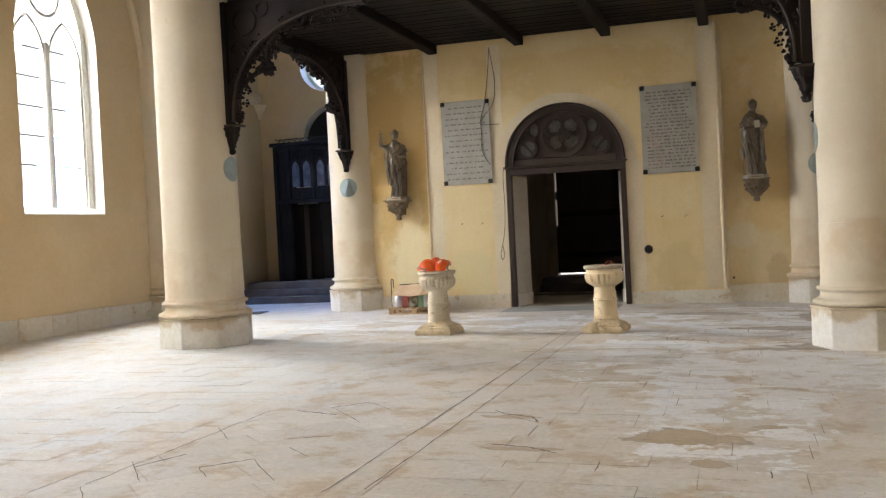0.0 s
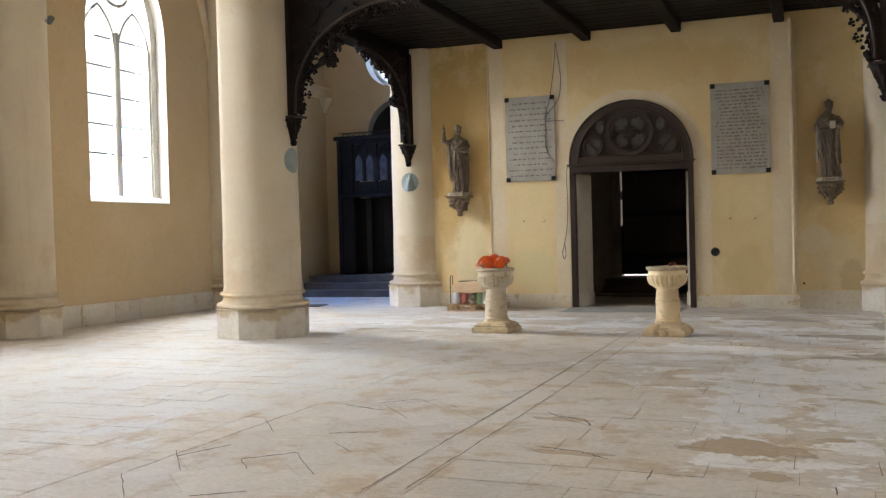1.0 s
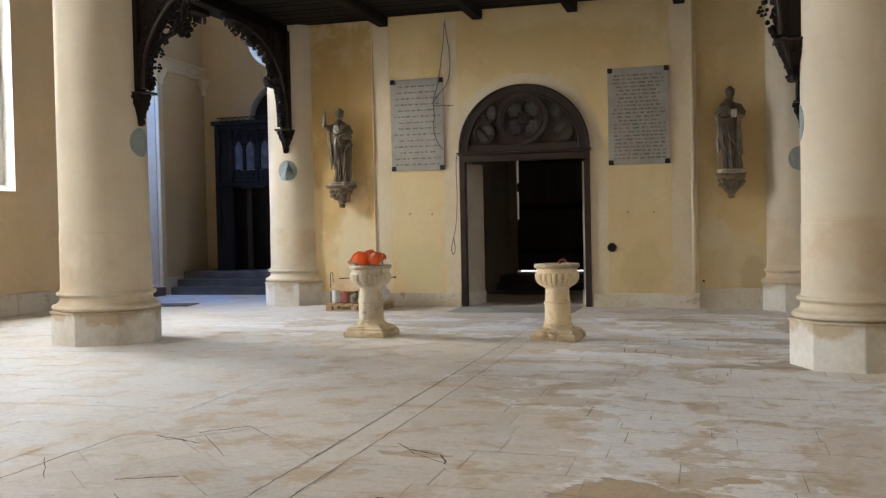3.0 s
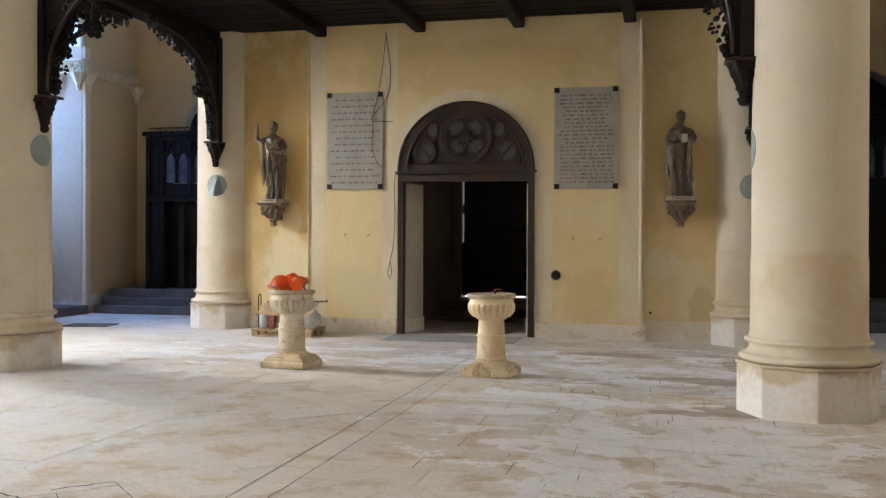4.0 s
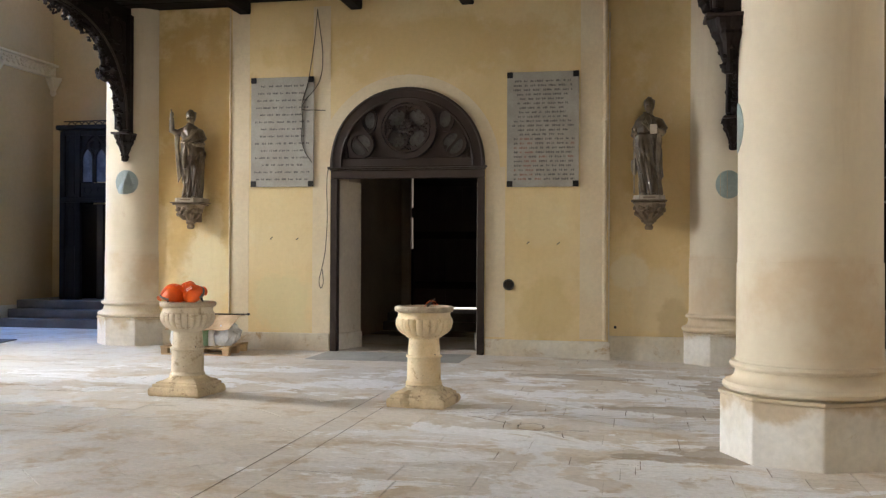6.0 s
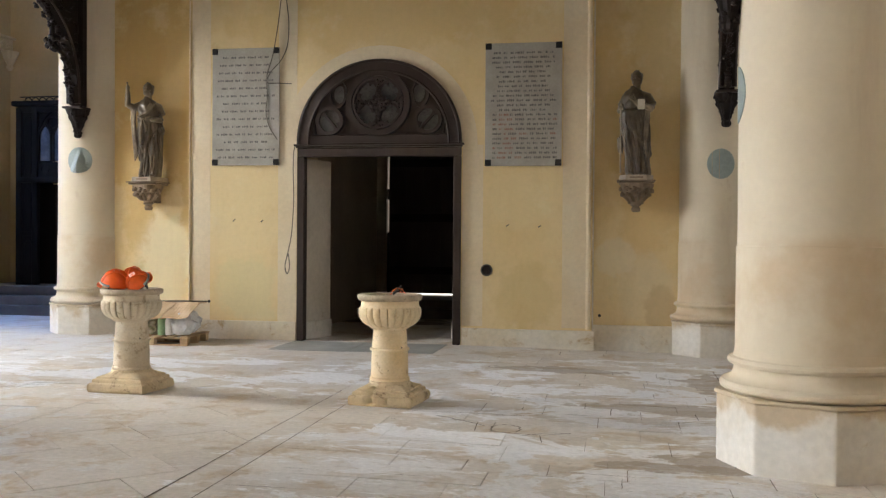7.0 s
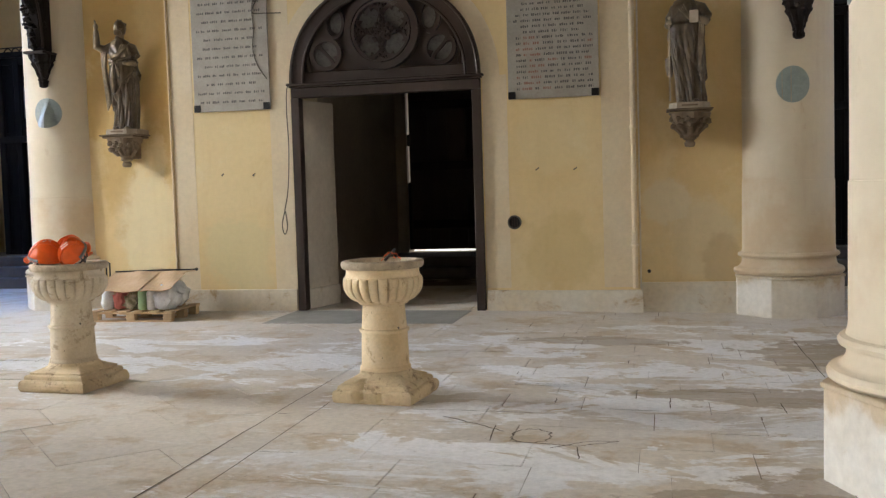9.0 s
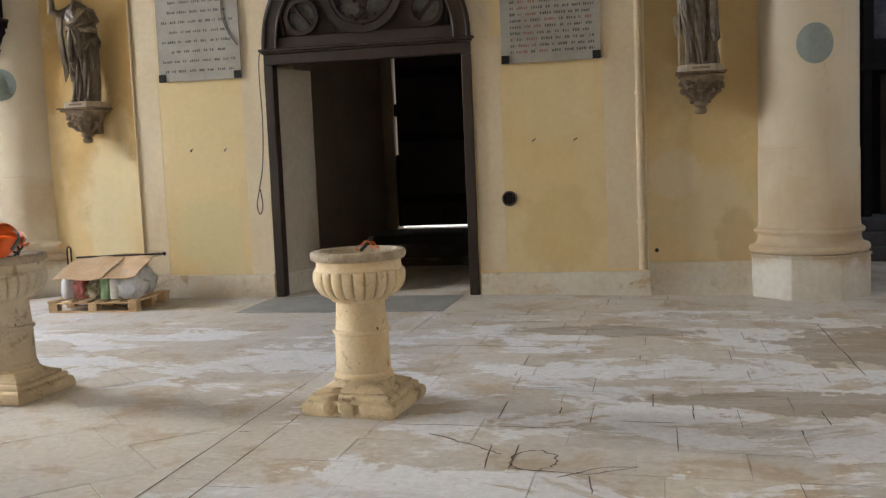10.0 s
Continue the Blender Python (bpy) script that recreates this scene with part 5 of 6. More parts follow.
        tube(bm, [(-0.055, -0.165, 0.88), (-0.07, -0.178, 0.75), (-0.075, -0.175, 0.60), (-0.065, -0.175, 0.48)], 0.03, 8, [0.014, 0.028, 0.034, 0.03])
        tube(bm, [(-0.035, -0.165, 0.88), (0.0, -0.175, 0.78), (0.015, -0.172, 0.70)], 0.02, 8, [0.012, 0.02, 0.022])
    else:
        tube(bm, [(-0.07, 0, 1.13), (-0.15, -0.01, 1.09), (-0.205, -0.03, 0.98), (-0.215, -0.10, 0.90), (-0.20, -0.165, 0.915)], 0.05, 12, [0.05, 0.062, 0.058, 0.048, 0.03])
        blob(bm, (-0.20, -0.175, 0.925), 0.033, 1, 0.9, 1, 2, 0.2)
        tube(bm, [(0.07, 0, 1.13), (0.15, -0.01, 1.09), (0.21, -0.04, 0.99), (0.19, -0.11, 0.92), (0.13, -0.17, 0.95)], 0.05, 12, [0.05, 0.064, 0.062, 0.055, 0.032])
        blob(bm, (0.20, -0.08, 0.935), 0.056, level=2, rough=0.3)
        for i in range(3):
            cloth([(0.18 - 0.02 * i, -0.11, 0.93), (0.175 - 0.02 * i, -0.13, 0.78), (0.15 - 0.01 * i, -0.14, 0.55), (0.12 + 0.015 * i, -0.13, 0.36 - 0.06 * i)], 0.02)
        blob(bm, (-0.22, 0.0, 0.45), 0.07, 0.7, 0.8, 1.8, 2, 0.5)
    count = len(bm.faces)
    if not raised:
        box(bm, 0.03, 0.13, -0.215, -0.185, 0.90, 1.04, 0.004)
        box(bm, -0.235, -0.165, -0.195, -0.172, 0.90, 0.92, 0.004)
        box(bm, -0.211, -0.189, -0.190, -0.176, 0.03, 0.96, 0.003)
        blob(bm, (-0.20, -0.183, 0.975), 0.018, level=2)
    bm.faces.ensure_lookup_table()
    for f in list(bm.faces)[count:]:
        f.material_index = 1
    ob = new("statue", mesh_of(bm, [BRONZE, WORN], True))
    ob.matrix_basis = m
    return tagged(ob, label, "statue", "wall statues")


def statue_corbel(x, back, lift, label):
    ob = thing("statue_corbel", pose(x, back, lift), label, "corbel", "statue corbels")
    bm = bmesh.new()
    lo, hi = [[bm.verts.new((u, v, z)) for u, v in ((-k, -0.001), (-k, -0.30), (-k * 0.62, -0.42), (k * 0.62, -0.42), (k, -0.30), (k, -0.001))] for k, z in ((0.238, 2.36), (0.228, 2.432))]
    for i in range(6):
        bm.faces.new((lo[i], lo[(i + 1) % 6], hi[(i + 1) % 6], hi[i]))
    bm.faces.new(lo[::-1])
    bm.faces.new(hi)
    slab = part("top_slab", bm, WORN, ob, "lighter worn top slab")
    part("inscription_bar", boxed(-0.09, 0.09, -0.4225, -0.4203, 2.388, 2.408), CORBEL, slab, "illegible dark lettering bar")
    bm = bmesh.new()
    box(bm, -0.262, 0.262, -0.44, -0.001, 2.343, 2.362, 0.008)
    part("moulding", bm, CORBEL, ob)
    bm = bmesh.new()
    box(bm, -0.235, 0.235, -0.41, -0.001, 2.312, 2.343, 0.012)
    lathe(bm, [(0.035, 1.925), (0.056, 1.935), (0.064, 1.97), (0.045, 2.0), (0.078, 2.02), (0.07, 2.055), (0.11, 2.10), (0.18, 2.20), (0.215, 2.27), (0.225, 2.315)], 32, 0, -0.20,
          lambda a, r, z: r * (1 + 0.10 * math.cos(5 * a) * (1 if z > 2.08 else 0)))
    part("bell", bm, CORBEL, ob)
    for i in range(5):
        a = radians(180 + 22 + 34 * i)
        bm = bmesh.new()
        c = (0.19 * math.cos(a), -0.20 + 0.19 * math.sin(a))
        for j in range(6):
            blob(bm, (c[0] + 0.035 * math.cos(j * 2.2), c[1] - 0.01, 2.21 + 0.05 * math.sin(j * 2.2)), 0.036, rough=0.5)
        tube(bm, [(0.10 * math.cos(a), -0.20 + 0.10 * math.sin(a), 2.09), (0.17 * math.cos(a), -0.20 + 0.17 * math.sin(a), 2.15), (c[0], c[1], 2.22)], 0.03, 6)
        part("leaf", bm, CORBEL, ob)
    part("back_block", boxed(-0.11, 0.11, -0.14, -0.001, 2.04, 2.316, 0.01, 0.0), CORBEL, ob)


statue_corbel(-7.47, BACK, 0.02, "carved brown corbel with leaves and a knob")
statue_corbel(-0.06, BACK_NORTH, 0.005, "carved brown corbel with leaves and a knob")
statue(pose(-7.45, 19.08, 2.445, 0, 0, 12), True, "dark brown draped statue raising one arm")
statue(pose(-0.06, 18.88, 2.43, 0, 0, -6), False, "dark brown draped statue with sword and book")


# ---- the two fonts ----
def font(x, y, turn, stone, broken, label):
    ob = thing("holy_water_font", pose(x, y, ground_height(x), 0, 0, turn), label, "font", "stone fonts")

    def squared(a, r, z):
        k = 1 / max(abs(math.cos(a)), abs(math.sin(a)))
        k = 1 + (k - 1) * (0.94 if z < 0.147 else max(0.0, 0.94 * (0.19 - z) / 0.043))
        chip = noise.noise(Vector((5 * r * math.cos(a) + x, 5 * r * math.sin(a), 9 * z))) * 0.020 + noise.noise(Vector((22 * r * math.cos(a), 22 * r * math.sin(a) + x, 20 * z))) * 0.005
        if broken and 0.02 < z < 0.17:
            gap = abs(a - math.radians(252) + 0.9 * (z - 0.1))
            chip -= 0.055 * max(0.0, 1 - gap / 0.16) + 0.03 * max(0.0, 1 - abs(a - math.radians(284)) / 0.12) * (z < 0.09)
        return r * k + (chip if 0.001 < z < 0.2 else 0)
    bm = bmesh.new()
    lathe(bm, [(0.318, -0.005), (0.330, 0.010), (0.336, 0.03), (0.336, 0.055), (0.330, 0.078), (0.318, 0.090), (0.300, 0.094), (0.298, 0.112), (0.292, 0.124), (0.278, 0.130),
               (0.262, 0.133), (0.260, 0.146), (0.244, 0.158), (0.226, 0.172), (0.214, 0.188), (0.210, 0.205), (0.202, 0.212)], 96, shape=squared)
    part("base", bm, FONT_BASE, ob, "chipped and worn square base")
    bm = bmesh.new()
    lathe(bm, [(0.200, 0.205), (0.204, 0.225), (0.198, 0.24), (0.190, 0.245), (0.188, 0.35), (0.184, 0.47), (0.183, 0.49)], 48)
    part("lower_shaft", bm, stone, ob, smooth=True)
    bm = bmesh.new()
    lathe(bm, [(0.184, 0.488), (0.198, 0.492), (0.202, 0.503), (0.198, 0.514), (0.182, 0.518)], 48)
    part("collar", bm, stone, ob, smooth=True)
    bm = bmesh.new()
    lathe(bm, [(0.181, 0.516), (0.174, 0.60), (0.168, 0.68), (0.170, 0.695)], 48)
    part("upper_shaft", bm, stone, ob, smooth=True)
    bm = bmesh.new()

    def gadroon(a, r, z):
        if 0.715 < z < 0.900:
            f = math.sin(math.pi * (z - 0.715) / 0.185) ** 0.4
            return r * (1 + 0.11 * f * (abs(math.sin(12 * a)) ** 0.30 - 0.90))
        return r
    lathe(bm, [(0.172, 0.694), (0.196, 0.700), (0.200, 0.712), (0.206, 0.716), (0.236, 0.728), (0.268, 0.748), (0.292, 0.775), (0.308, 0.805), (0.316, 0.838), (0.316, 0.868),
               (0.314, 0.884), (0.308, 0.899), (0.300, 0.903), (0.294, 0.918), (0.291, 0.938), (0.294, 0.958), (0.304, 0.966)], 288, shape=gadroon)
    part("basin", bm, stone, ob, "gadrooned stone basin", smooth=True)
    bm = bmesh.new()
    wear = lambda a, r, z: r + 0.006 * noise.noise(Vector((14 * math.cos(a) + x, 14 * math.sin(a), 30 * z)))
    lathe(bm, [(0.303, 0.962), (0.316, 0.964), (0.323, 0.972), (0.328, 0.985), (0.328, 1.004), (0.320, 1.016), (0.306, 1.019), (0.270, 1.020), (0.255, 1.008), (0.245, 0.96), (0.20, 0.92), (0.10, 0.905)], 96, shape=wear)
    part("rim", bm, GREY_RIM, ob, "dirty chipped rim", smooth=True)
    for i in range(5):
        a, z = radians(225 + (i * i * 47 + 13 * i) % 110), 0.27 + 0.40 * ((i * i * 29 + 7 * i) % 17) / 17
        r = 0.186 - 0.03 * max(0, z - 0.5) / 0.2 * 0.5
        bm = bmesh.new()
        blob(bm, (r * math.cos(a), r * math.sin(a), z), 0.003 + 0.002 * (i % 4), 1, 1, 1.2, 1, 0.6)
        part("pock_mark", bm, STEP, ob)
    ob.scale = (0.93, 0.93, 1)
    return ob


font(-5.13, 14.20, -4, FONT_GREY, False, "greyish limestone font with orange helmets on it")
font(-2.412, 14.03, -6, FONT, True, "honey-coloured limestone font with a broken base")


def helmet(m, size, label):
    """An orange safety helmet: shell, ridge, brim, strap and grey band."""
    ob = thing("safety_helmet", m, label, "helmet", "orange safety helmets")
    bm = bmesh.new()
    prof = [(0.125 * math.cos(radians(9 * i)), 0.150 * math.sin(radians(9 * i))) for i in range(10)] + [(0.002, 0.1505)]
    lathe(bm, [(r * size, z * size) for r, z in [(0.112, -0.01)] + prof], 32, shape=lambda a, r, z: r * (1 + 0.08 * math.cos(2 * a)))
    shell = part("shell", bm, ORANGE, ob, smooth=True)
    for s in (-0.035, 0.0, 0.035):
        bm = bmesh.new()
        tube(bm, [((0.137 - 0.01 * abs(s) * 20) * size * math.cos(radians(12 * i + 6)), s * size, 0.153 * size * math.sin(radians(12 * i + 6))) for i in range(15)], 0.009 * size, 6)
        part("ridge", bm, ORANGE, shell, smooth=True)
    bm = bmesh.new()
    slab_of(bm, [(0.12 * size + 0.055 * size * math.cos(radians(a)), 0.10 * size * math.sin(radians(a))) for a in range(-90, 91, 15)], -0.010, -0.002)
    for v in bm.verts:
        v.co = Vector((v.co.x, v.co.z, v.co.y))
    part("peak", bm, ORANGE, ob)
    bm = bmesh.new()
    tube(bm, [(0.05 * size, s, z) for s, z in ((-0.118 * size, 0.0), (-0.10 * size, -0.05), (0.0, -0.085), (0.10 * size, -0.05), (0.118 * size, 0.0))], 0.008, 6)
    part("chin_strap", bm, BLACK, ob, "black chin strap")
    bm = bmesh.new()
    tube(bm, [(0.13 * size * math.cos(radians(a)) * 1.08, 0.13 * size * math.sin(radians(a)), 0.02) for a in range(-70, 71, 14)], 0.012, 6)
    part("visor_band", bm, GREY, ob, "grey visor band")
    part("sticker", boxed(-0.03, 0.03, -0.03, 0.03, 0.1505 * size, 0.1535 * size), WHITE, shell, "white sticker")
    return ob


helmet(pose(-5.24, 14.07, 1.055, -14, -6, 205), 1.0, "shiny orange safety helmet lying on the font")
helmet(pose(-4.98, 14.06, 1.085, 38, -34, 20), 0.84, "orange safety helmet tipped on its side with a grey band")
helmet(pose(-5.12, 14.24, 1.085, -18, 8, 80), 0.98, "orange safety helmet with a white sticker behind the other")
hs = thing("orange_strap_set", pose(-2.312, 13.94, 1.018, 0, 0, 12), "crumpled orange straps with a black bar in the basin", "straps")
for a, b, c, d_ in ((-0.075, 0.0, -0.015, 0.055), (0.065, 0.005, 0.02, 0.05), (0.03, -0.03, 0.0, 0.06)):
    bm = bmesh.new()
    n = 6
    lo = [(a + (c - a) * i / n + 0.006 * math.sin(i * 2.1), b, d_ * math.sin(math.pi * 0.5 * i / n)) for i in range(n + 1)]
    v = [[bm.verts.new((x, y + w, z)) for w in (-0.022, 0.022)] for x, y, z in lo]
    u = [[bm.verts.new((p.co.x, p.co.y, p.co.z + 0.010)) for p in r] for r in v]
    for i in range(n):
        bm.faces.new((v[i][0], v[i + 1][0], v[i + 1][1], v[i][1]))
        bm.faces.new((u[i][0], u[i][1], u[i + 1][1], u[i + 1][0]))
        for w in (0, 1):
            bm.faces.new((v[i][w], v[i + 1][w], u[i + 1][w], u[i][w]))
    for e in (0, n):
        bm.faces.new((v[e][0], v[e][1], u[e][1], u[e][0]))
    part("strap", bm, ORANGE, hs)
bm = bmesh.new()
tube(bm, [(-0.05, -0.03, 0.005), (-0.01, -0.03, 0.045), (0.02, -0.028, 0.078), (0.03, -0.026, 0.083)], 0.011, 8)
part("bar", bm, BLACK, hs, "black bar", smooth=True)


# ---- the pallet with its load ----
pa = thing("wooden_pallet", pose(-6.82, 18.30, 0, 0, 0, 2), "raw wooden pallet on the stone floor", "pallet")
for y in (-0.36, 0.0, 0.34):
    part("skid", boxed(-0.54, 0.54, y - 0.05, y + 0.05, 0.0, 0.018, 0.003), PALLET, pa)
    part("bearer", boxed(-0.55, 0.55, y - 0.05, y + 0.05, 0.099, 0.116, 0.003), PALLET, pa)
    for x in (-0.49, 0.0, 0.49):
        part("block", boxed(x - 0.055, x + 0.055, y - 0.048, y + 0.048, 0.0185, 0.0985, 0.004), PALLET, pa)
for i in range(6):
    x = -0.55 + 0.2 * i
    part("deck_board", boxed(x, x + 0.105, -0.42, 0.40, 0.1165, 0.136, 0.003), PALLET, pa)


def bag(name, m, sx, sy, sz, material, label, category, rough=0.35):
    """A slumped soft sack that stands flat on its base."""
    bm = bmesh.new()
    blob(bm, (0, 0, 0), 1.0, sx, sy, sz, 3, rough)
    for v in bm.verts:
        v.co.z = max(v.co.z, -sz * 0.75) + sz * 0.75
        v.co += 0.012 * noise.noise_vector(v.co * 18)
    for v in bm.verts:
        v.co.z = max(v.co.z, 0)
    ob = new(name, mesh_of(bm, material, True))
    ob.matrix_basis = m
    return tagged(ob, label, category)


TOPZ = 0.137
bag("bag", pose(-7.20, 18.06, TOPZ), 0.085, 0.075, 0.16, BAGFILM, "white printed paper bag on the pallet", "bag", 0.12)
bag("bag", pose(-7.05, 18.10, TOPZ), 0.10, 0.09, 0.14, PINK, "pink-red plastic bag on the pallet", "bag")
bag("bag", pose(-6.86, 18.10, TOPZ), 0.13, 0.10, 0.13, OLIVE, "crumpled olive and grey bag on the pallet", "bag", 0.5)
bag("bag", pose(-6.42, 18.10, TOPZ), 0.19, 0.14, 0.165, BAGFILM, "bulging white and blue plastic bag on the pallet", "bag", 0.3)
bag("bag", pose(-6.50, 18.42, TOPZ), 0.20, 0.16, 0.19, BAGFILM, "bulging white plastic bag at the back of the pallet", "bag", 0.3)


def canister(m, r, h, material, label):
    ob = thing("bottle", m, label, "bottle", "bottles on the pallet")
    bm = bmesh.new()
    lathe(bm, [(r * 0.92, 0), (r, 0.012), (r, h * 0.72), (r * 0.8, h * 0.80), (r * 0.4, h * 0.85), (r * 0.38, h * 0.90)], 24)
    part("body", bm, material, ob, smooth=True)
    bm = bmesh.new()
    lathe(bm, [(r * 0.46, h * 0.88), (r * 0.46, h), (r * 0.40, h * 1.01)], 16)
    part("cap", bm, GREY, ob, "grey screw cap", smooth=True)


canister(pose(-6.70, 18.04, TOPZ), 0.065, 0.30, GREEN, "pale green plastic bottle with a cap")
canister(pose(-6.59, 18.04, TOPZ), 0.058, 0.29, WHITE, "white plastic bottle with a cap")
ob = new("carton", mesh_of(boxed(-0.34, 0.30, -0.15, 0.17, 0, 0.27, 0.006), CARD))
ob.matrix_basis = pose(-6.98, 18.42, TOPZ)
tagged(ob, "brown cardboard carton under the loose sheets", "carton")


def sheet(name, m, w, d, material, label):
    bm = bmesh.new()
    n = 8
    lo = [[bm.verts.new((-w / 2 + w * i / n, -d / 2 + d * j / 4, 0.012 * math.sin(i * 0.9 + j))) for j in range(5)] for i in range(n + 1)]
    hi = [[bm.verts.new(v.co + Vector((0, 0, 0.008))) for v in r] for r in lo]
    for i in range(n):
        for j in range(4):
            bm.faces.new((hi[i][j], hi[i + 1][j], hi[i + 1][j + 1], hi[i][j + 1]))
            bm.faces.new((lo[i][j + 1], lo[i + 1][j + 1], lo[i + 1][j], lo[i][j]))
    edge = [(i, 0) for i in range(n)] + [(n, j) for j in range(4)] + [(i, 4) for i in range(n, 0, -1)] + [(0, j) for j in range(4, 0, -1)]
    for a, b in zip(edge, edge[1:] + edge[:1]):
        bm.faces.new((lo[a[0]][a[1]], lo[b[0]][b[1]], hi[b[0]][b[1]], hi[a[0]][a[1]]))
    ob = new(name, mesh_of(bm, material))
    ob.matrix_basis = m
    return tagged(ob, label, "cardboard", "loose cardboard sheets")


sheet("cardboard_sheet", pose(-6.97, 18.14, 0.478, 21, 0, 0), 0.62, 0.56, CARD, "large brown cardboard sheet sloping over the bags")
sheet("cardboard_sheet", pose(-6.48, 18.17, 0.478, 20, -3, 4), 0.40, 0.56, CARD, "brown cardboard sheet sloping over the white bag")
sheet("cardboard_sheet", pose(-6.78, 18.52, 0.56, 6, 0, -1), 0.95, 0.30, PALLET, "pale plywood sheet at the back of the pallet")
bm = bmesh.new()
tube(bm, [(-0.55, 0, 0), (0, 0, 0.01), (0.55, 0, 0.015)], 0.010, 8)
blob(bm, (0.55, 0, 0.015), 0.022, level=2)
ob = new("metal_rod", mesh_of(bm, IRON, True))
ob.matrix_basis = pose(-6.72, 18.41, 0.585, 0, 0, 4)
tagged(ob, "thin dark metal rod lying on the cardboard", "rod")
bm = bmesh.new()
tube(bm, [(-0.02, 0, 0), (-0.02, 0, 0.66), (0.0, 0, 0.70), (0.03, 0, 0.68), (0.03, 0, 0.5)], 0.010, 8)
ob = new("hooked_bar", mesh_of(bm, IRON, True))
ob.matrix_basis = pose(-7.52, 18.60, 0)
tagged(ob, "thin dark hooked bar standing behind the pallet", "bar")


# ---- the aisle ends: steps, wooden porches, friezes ----
def aisle_end(cx, s, base, steps_name, porch_name):
    """Steps and an oak porch; s is +1 where the outer wall lies at lower x."""
    st = thing(steps_name, pose(cx, 22.0, base), "worn dark stone steps up to the wooden porch", "steps", "aisle steps")
    for i in range(3):
        z = 0.178 * (i + 1)
        part("step", boxed(-2.25, 2.05, 0.30 * i, 2.18, z - 0.178 + 0.001, z, 0.014), STEP, st)
    z0 = base + 0.536
    po = thing(porch_name, pose(cx, 23.05, z0), "blue-black oak porch with traceried lights", "wooden porch", "oak porches")
    W, H, T = 1.45, 3.72, 2.13
    for u in (-W, -W + 0.36, W - 0.36, W):
        part("post", boxed(u - 0.06, u + 0.06, -0.06, 0.06, 0, H - 0.12, 0.01), PORCHWOOD, po)
    for u in (-W + 0.18, W - 0.18):
        for za, zb in ((0.04, 1.0), (1.08, T - 0.06), (T + 0.06, H - 0.2)):
            part("panel", boxed(u - 0.12, u + 0.12, -0.01, 0.02, za, zb, 0.006), PORCHWOOD, po)
            bm = bmesh.new()
            sweep(bm, light_outline(u, 0.08, za + 0.06, zb - 0.22), 0.025, 0.05)
            part("blind_arch", bm, PORCHWOOD, po)
        for z in (0.0, 1.0):
            part("side_rail", boxed(u - 0.12, u + 0.12, -0.03, 0.03, z, z + 0.08, 0.004), PORCHWOOD, po)
    part("transom", boxed(-W - 0.03, W + 0.03, -0.09, 0.05, T - 0.06, T + 0.06, 0.012), PORCHWOOD, po)
    part("cornice", boxed(-W - 0.12, W + 0.12, -0.14, 1.0, H - 0.1, H, 0.02), PORCHWOOD, po)
    part("top_rail", boxed(-W, W, -0.05, 0.05, H - 0.22, H - 0.101, 0.01), PORCHWOOD, po)
    for sx in (-W, W):
        part("side_wall", boxed(sx - 0.03, sx + 0.03, 0.062, 1.14, 0, H - 0.101, 0.004), PORCHWOOD, po)
    for i, u in enumerate((-0.72, 0.0, 0.72)):
        part("mullion", boxed(u + 0.33, u + 0.39, -0.04, 0.04, T + 0.06, H - 0.221, 0.006), PORCHWOOD, po)
        part("sill_rail", boxed(u - 0.33, u + 0.33, -0.02, 0.02, T + 0.061, T + 0.36, 0.004), PORCHWOOD, po)
        for q in (-0.16, 0.16):
            part("quatrefoil", ring(u + q, T + 0.21, 0.085, 0.03, 0.07, 0, 16), PORCHWOOD, po)
            bm = bmesh.new()
            sweep(bm, light_outline(u + q, 0.135, T + 0.37, H - 0.72, 8), 0.035, 0.07)
            light = part("light_frame", bm, PORCHWOOD, po)
            bm = bmesh.new()
            slab_of(bm, light_outline(u + q, 0.125, T + 0.38, H - 0.72, 8), 0.0, 0.008)
            part("pane", bm, PORCHGLASS, light, "dull glass light")
        part("tracery_circle", ring(u, H - 0.42, 0.11, 0.035, 0.07, 0, 20), PORCHWOOD, po)
        bm = bmesh.new()
        sweep(bm, light_outline(u, 0.32, T + 0.4, H - 0.75, 10), 0.03, 0.07)
        part("arch_bar", bm, PORCHWOOD, po)
        part("tracery_panel", boxed(u - 0.33, u + 0.33, 0.012, 0.03, H - 0.62, H - 0.221), PORCHWOOD, po)
    part("door_leaf", boxed(-0.42, W - 0.43, 0.5, 0.55, 0.05, T - 0.07, 0.006), OAK, po, "dark inner door leaf")
    part("plank", boxed(-0.84, -0.70, 0.30, 0.33, 0.0, T - 0.1, 0.004), DOORWOOD, po, "paler upright plank")
    part("back_panel", boxed(-W + 0.031, -0.43, 0.50, 0.54, 0.0, T - 0.07, 0.004), OAK, po)
    bm = bmesh.new()
    slab_of(bm, [(1.1 * math.cos(math.pi * i / 24), 3.8 + 1.0 * math.sin(math.pi * i / 24)) for i in range(25)], 1.35, 1.45)
    part("tympanum", bm, OAK, po, "dark arched panel above the porch")
    bm = bmesh.new()
    for j in range(7):
        u = -W + 0.1 + 0.16 * j
        tube(bm, [(u, 0.0, H), (u + 0.03, 0, H + 0.06), (u + 0.10, 0, H + 0.085), (u + 0.16, 0, H + 0.03)], 0.012, 6)
    tube(bm, [(-W, 0, H + 0.09), (0, 0, H + 0.10), (W, 0, H + 0.09)], 0.012, 6)
    part("cresting", bm, IRON, po, "thin iron cresting")
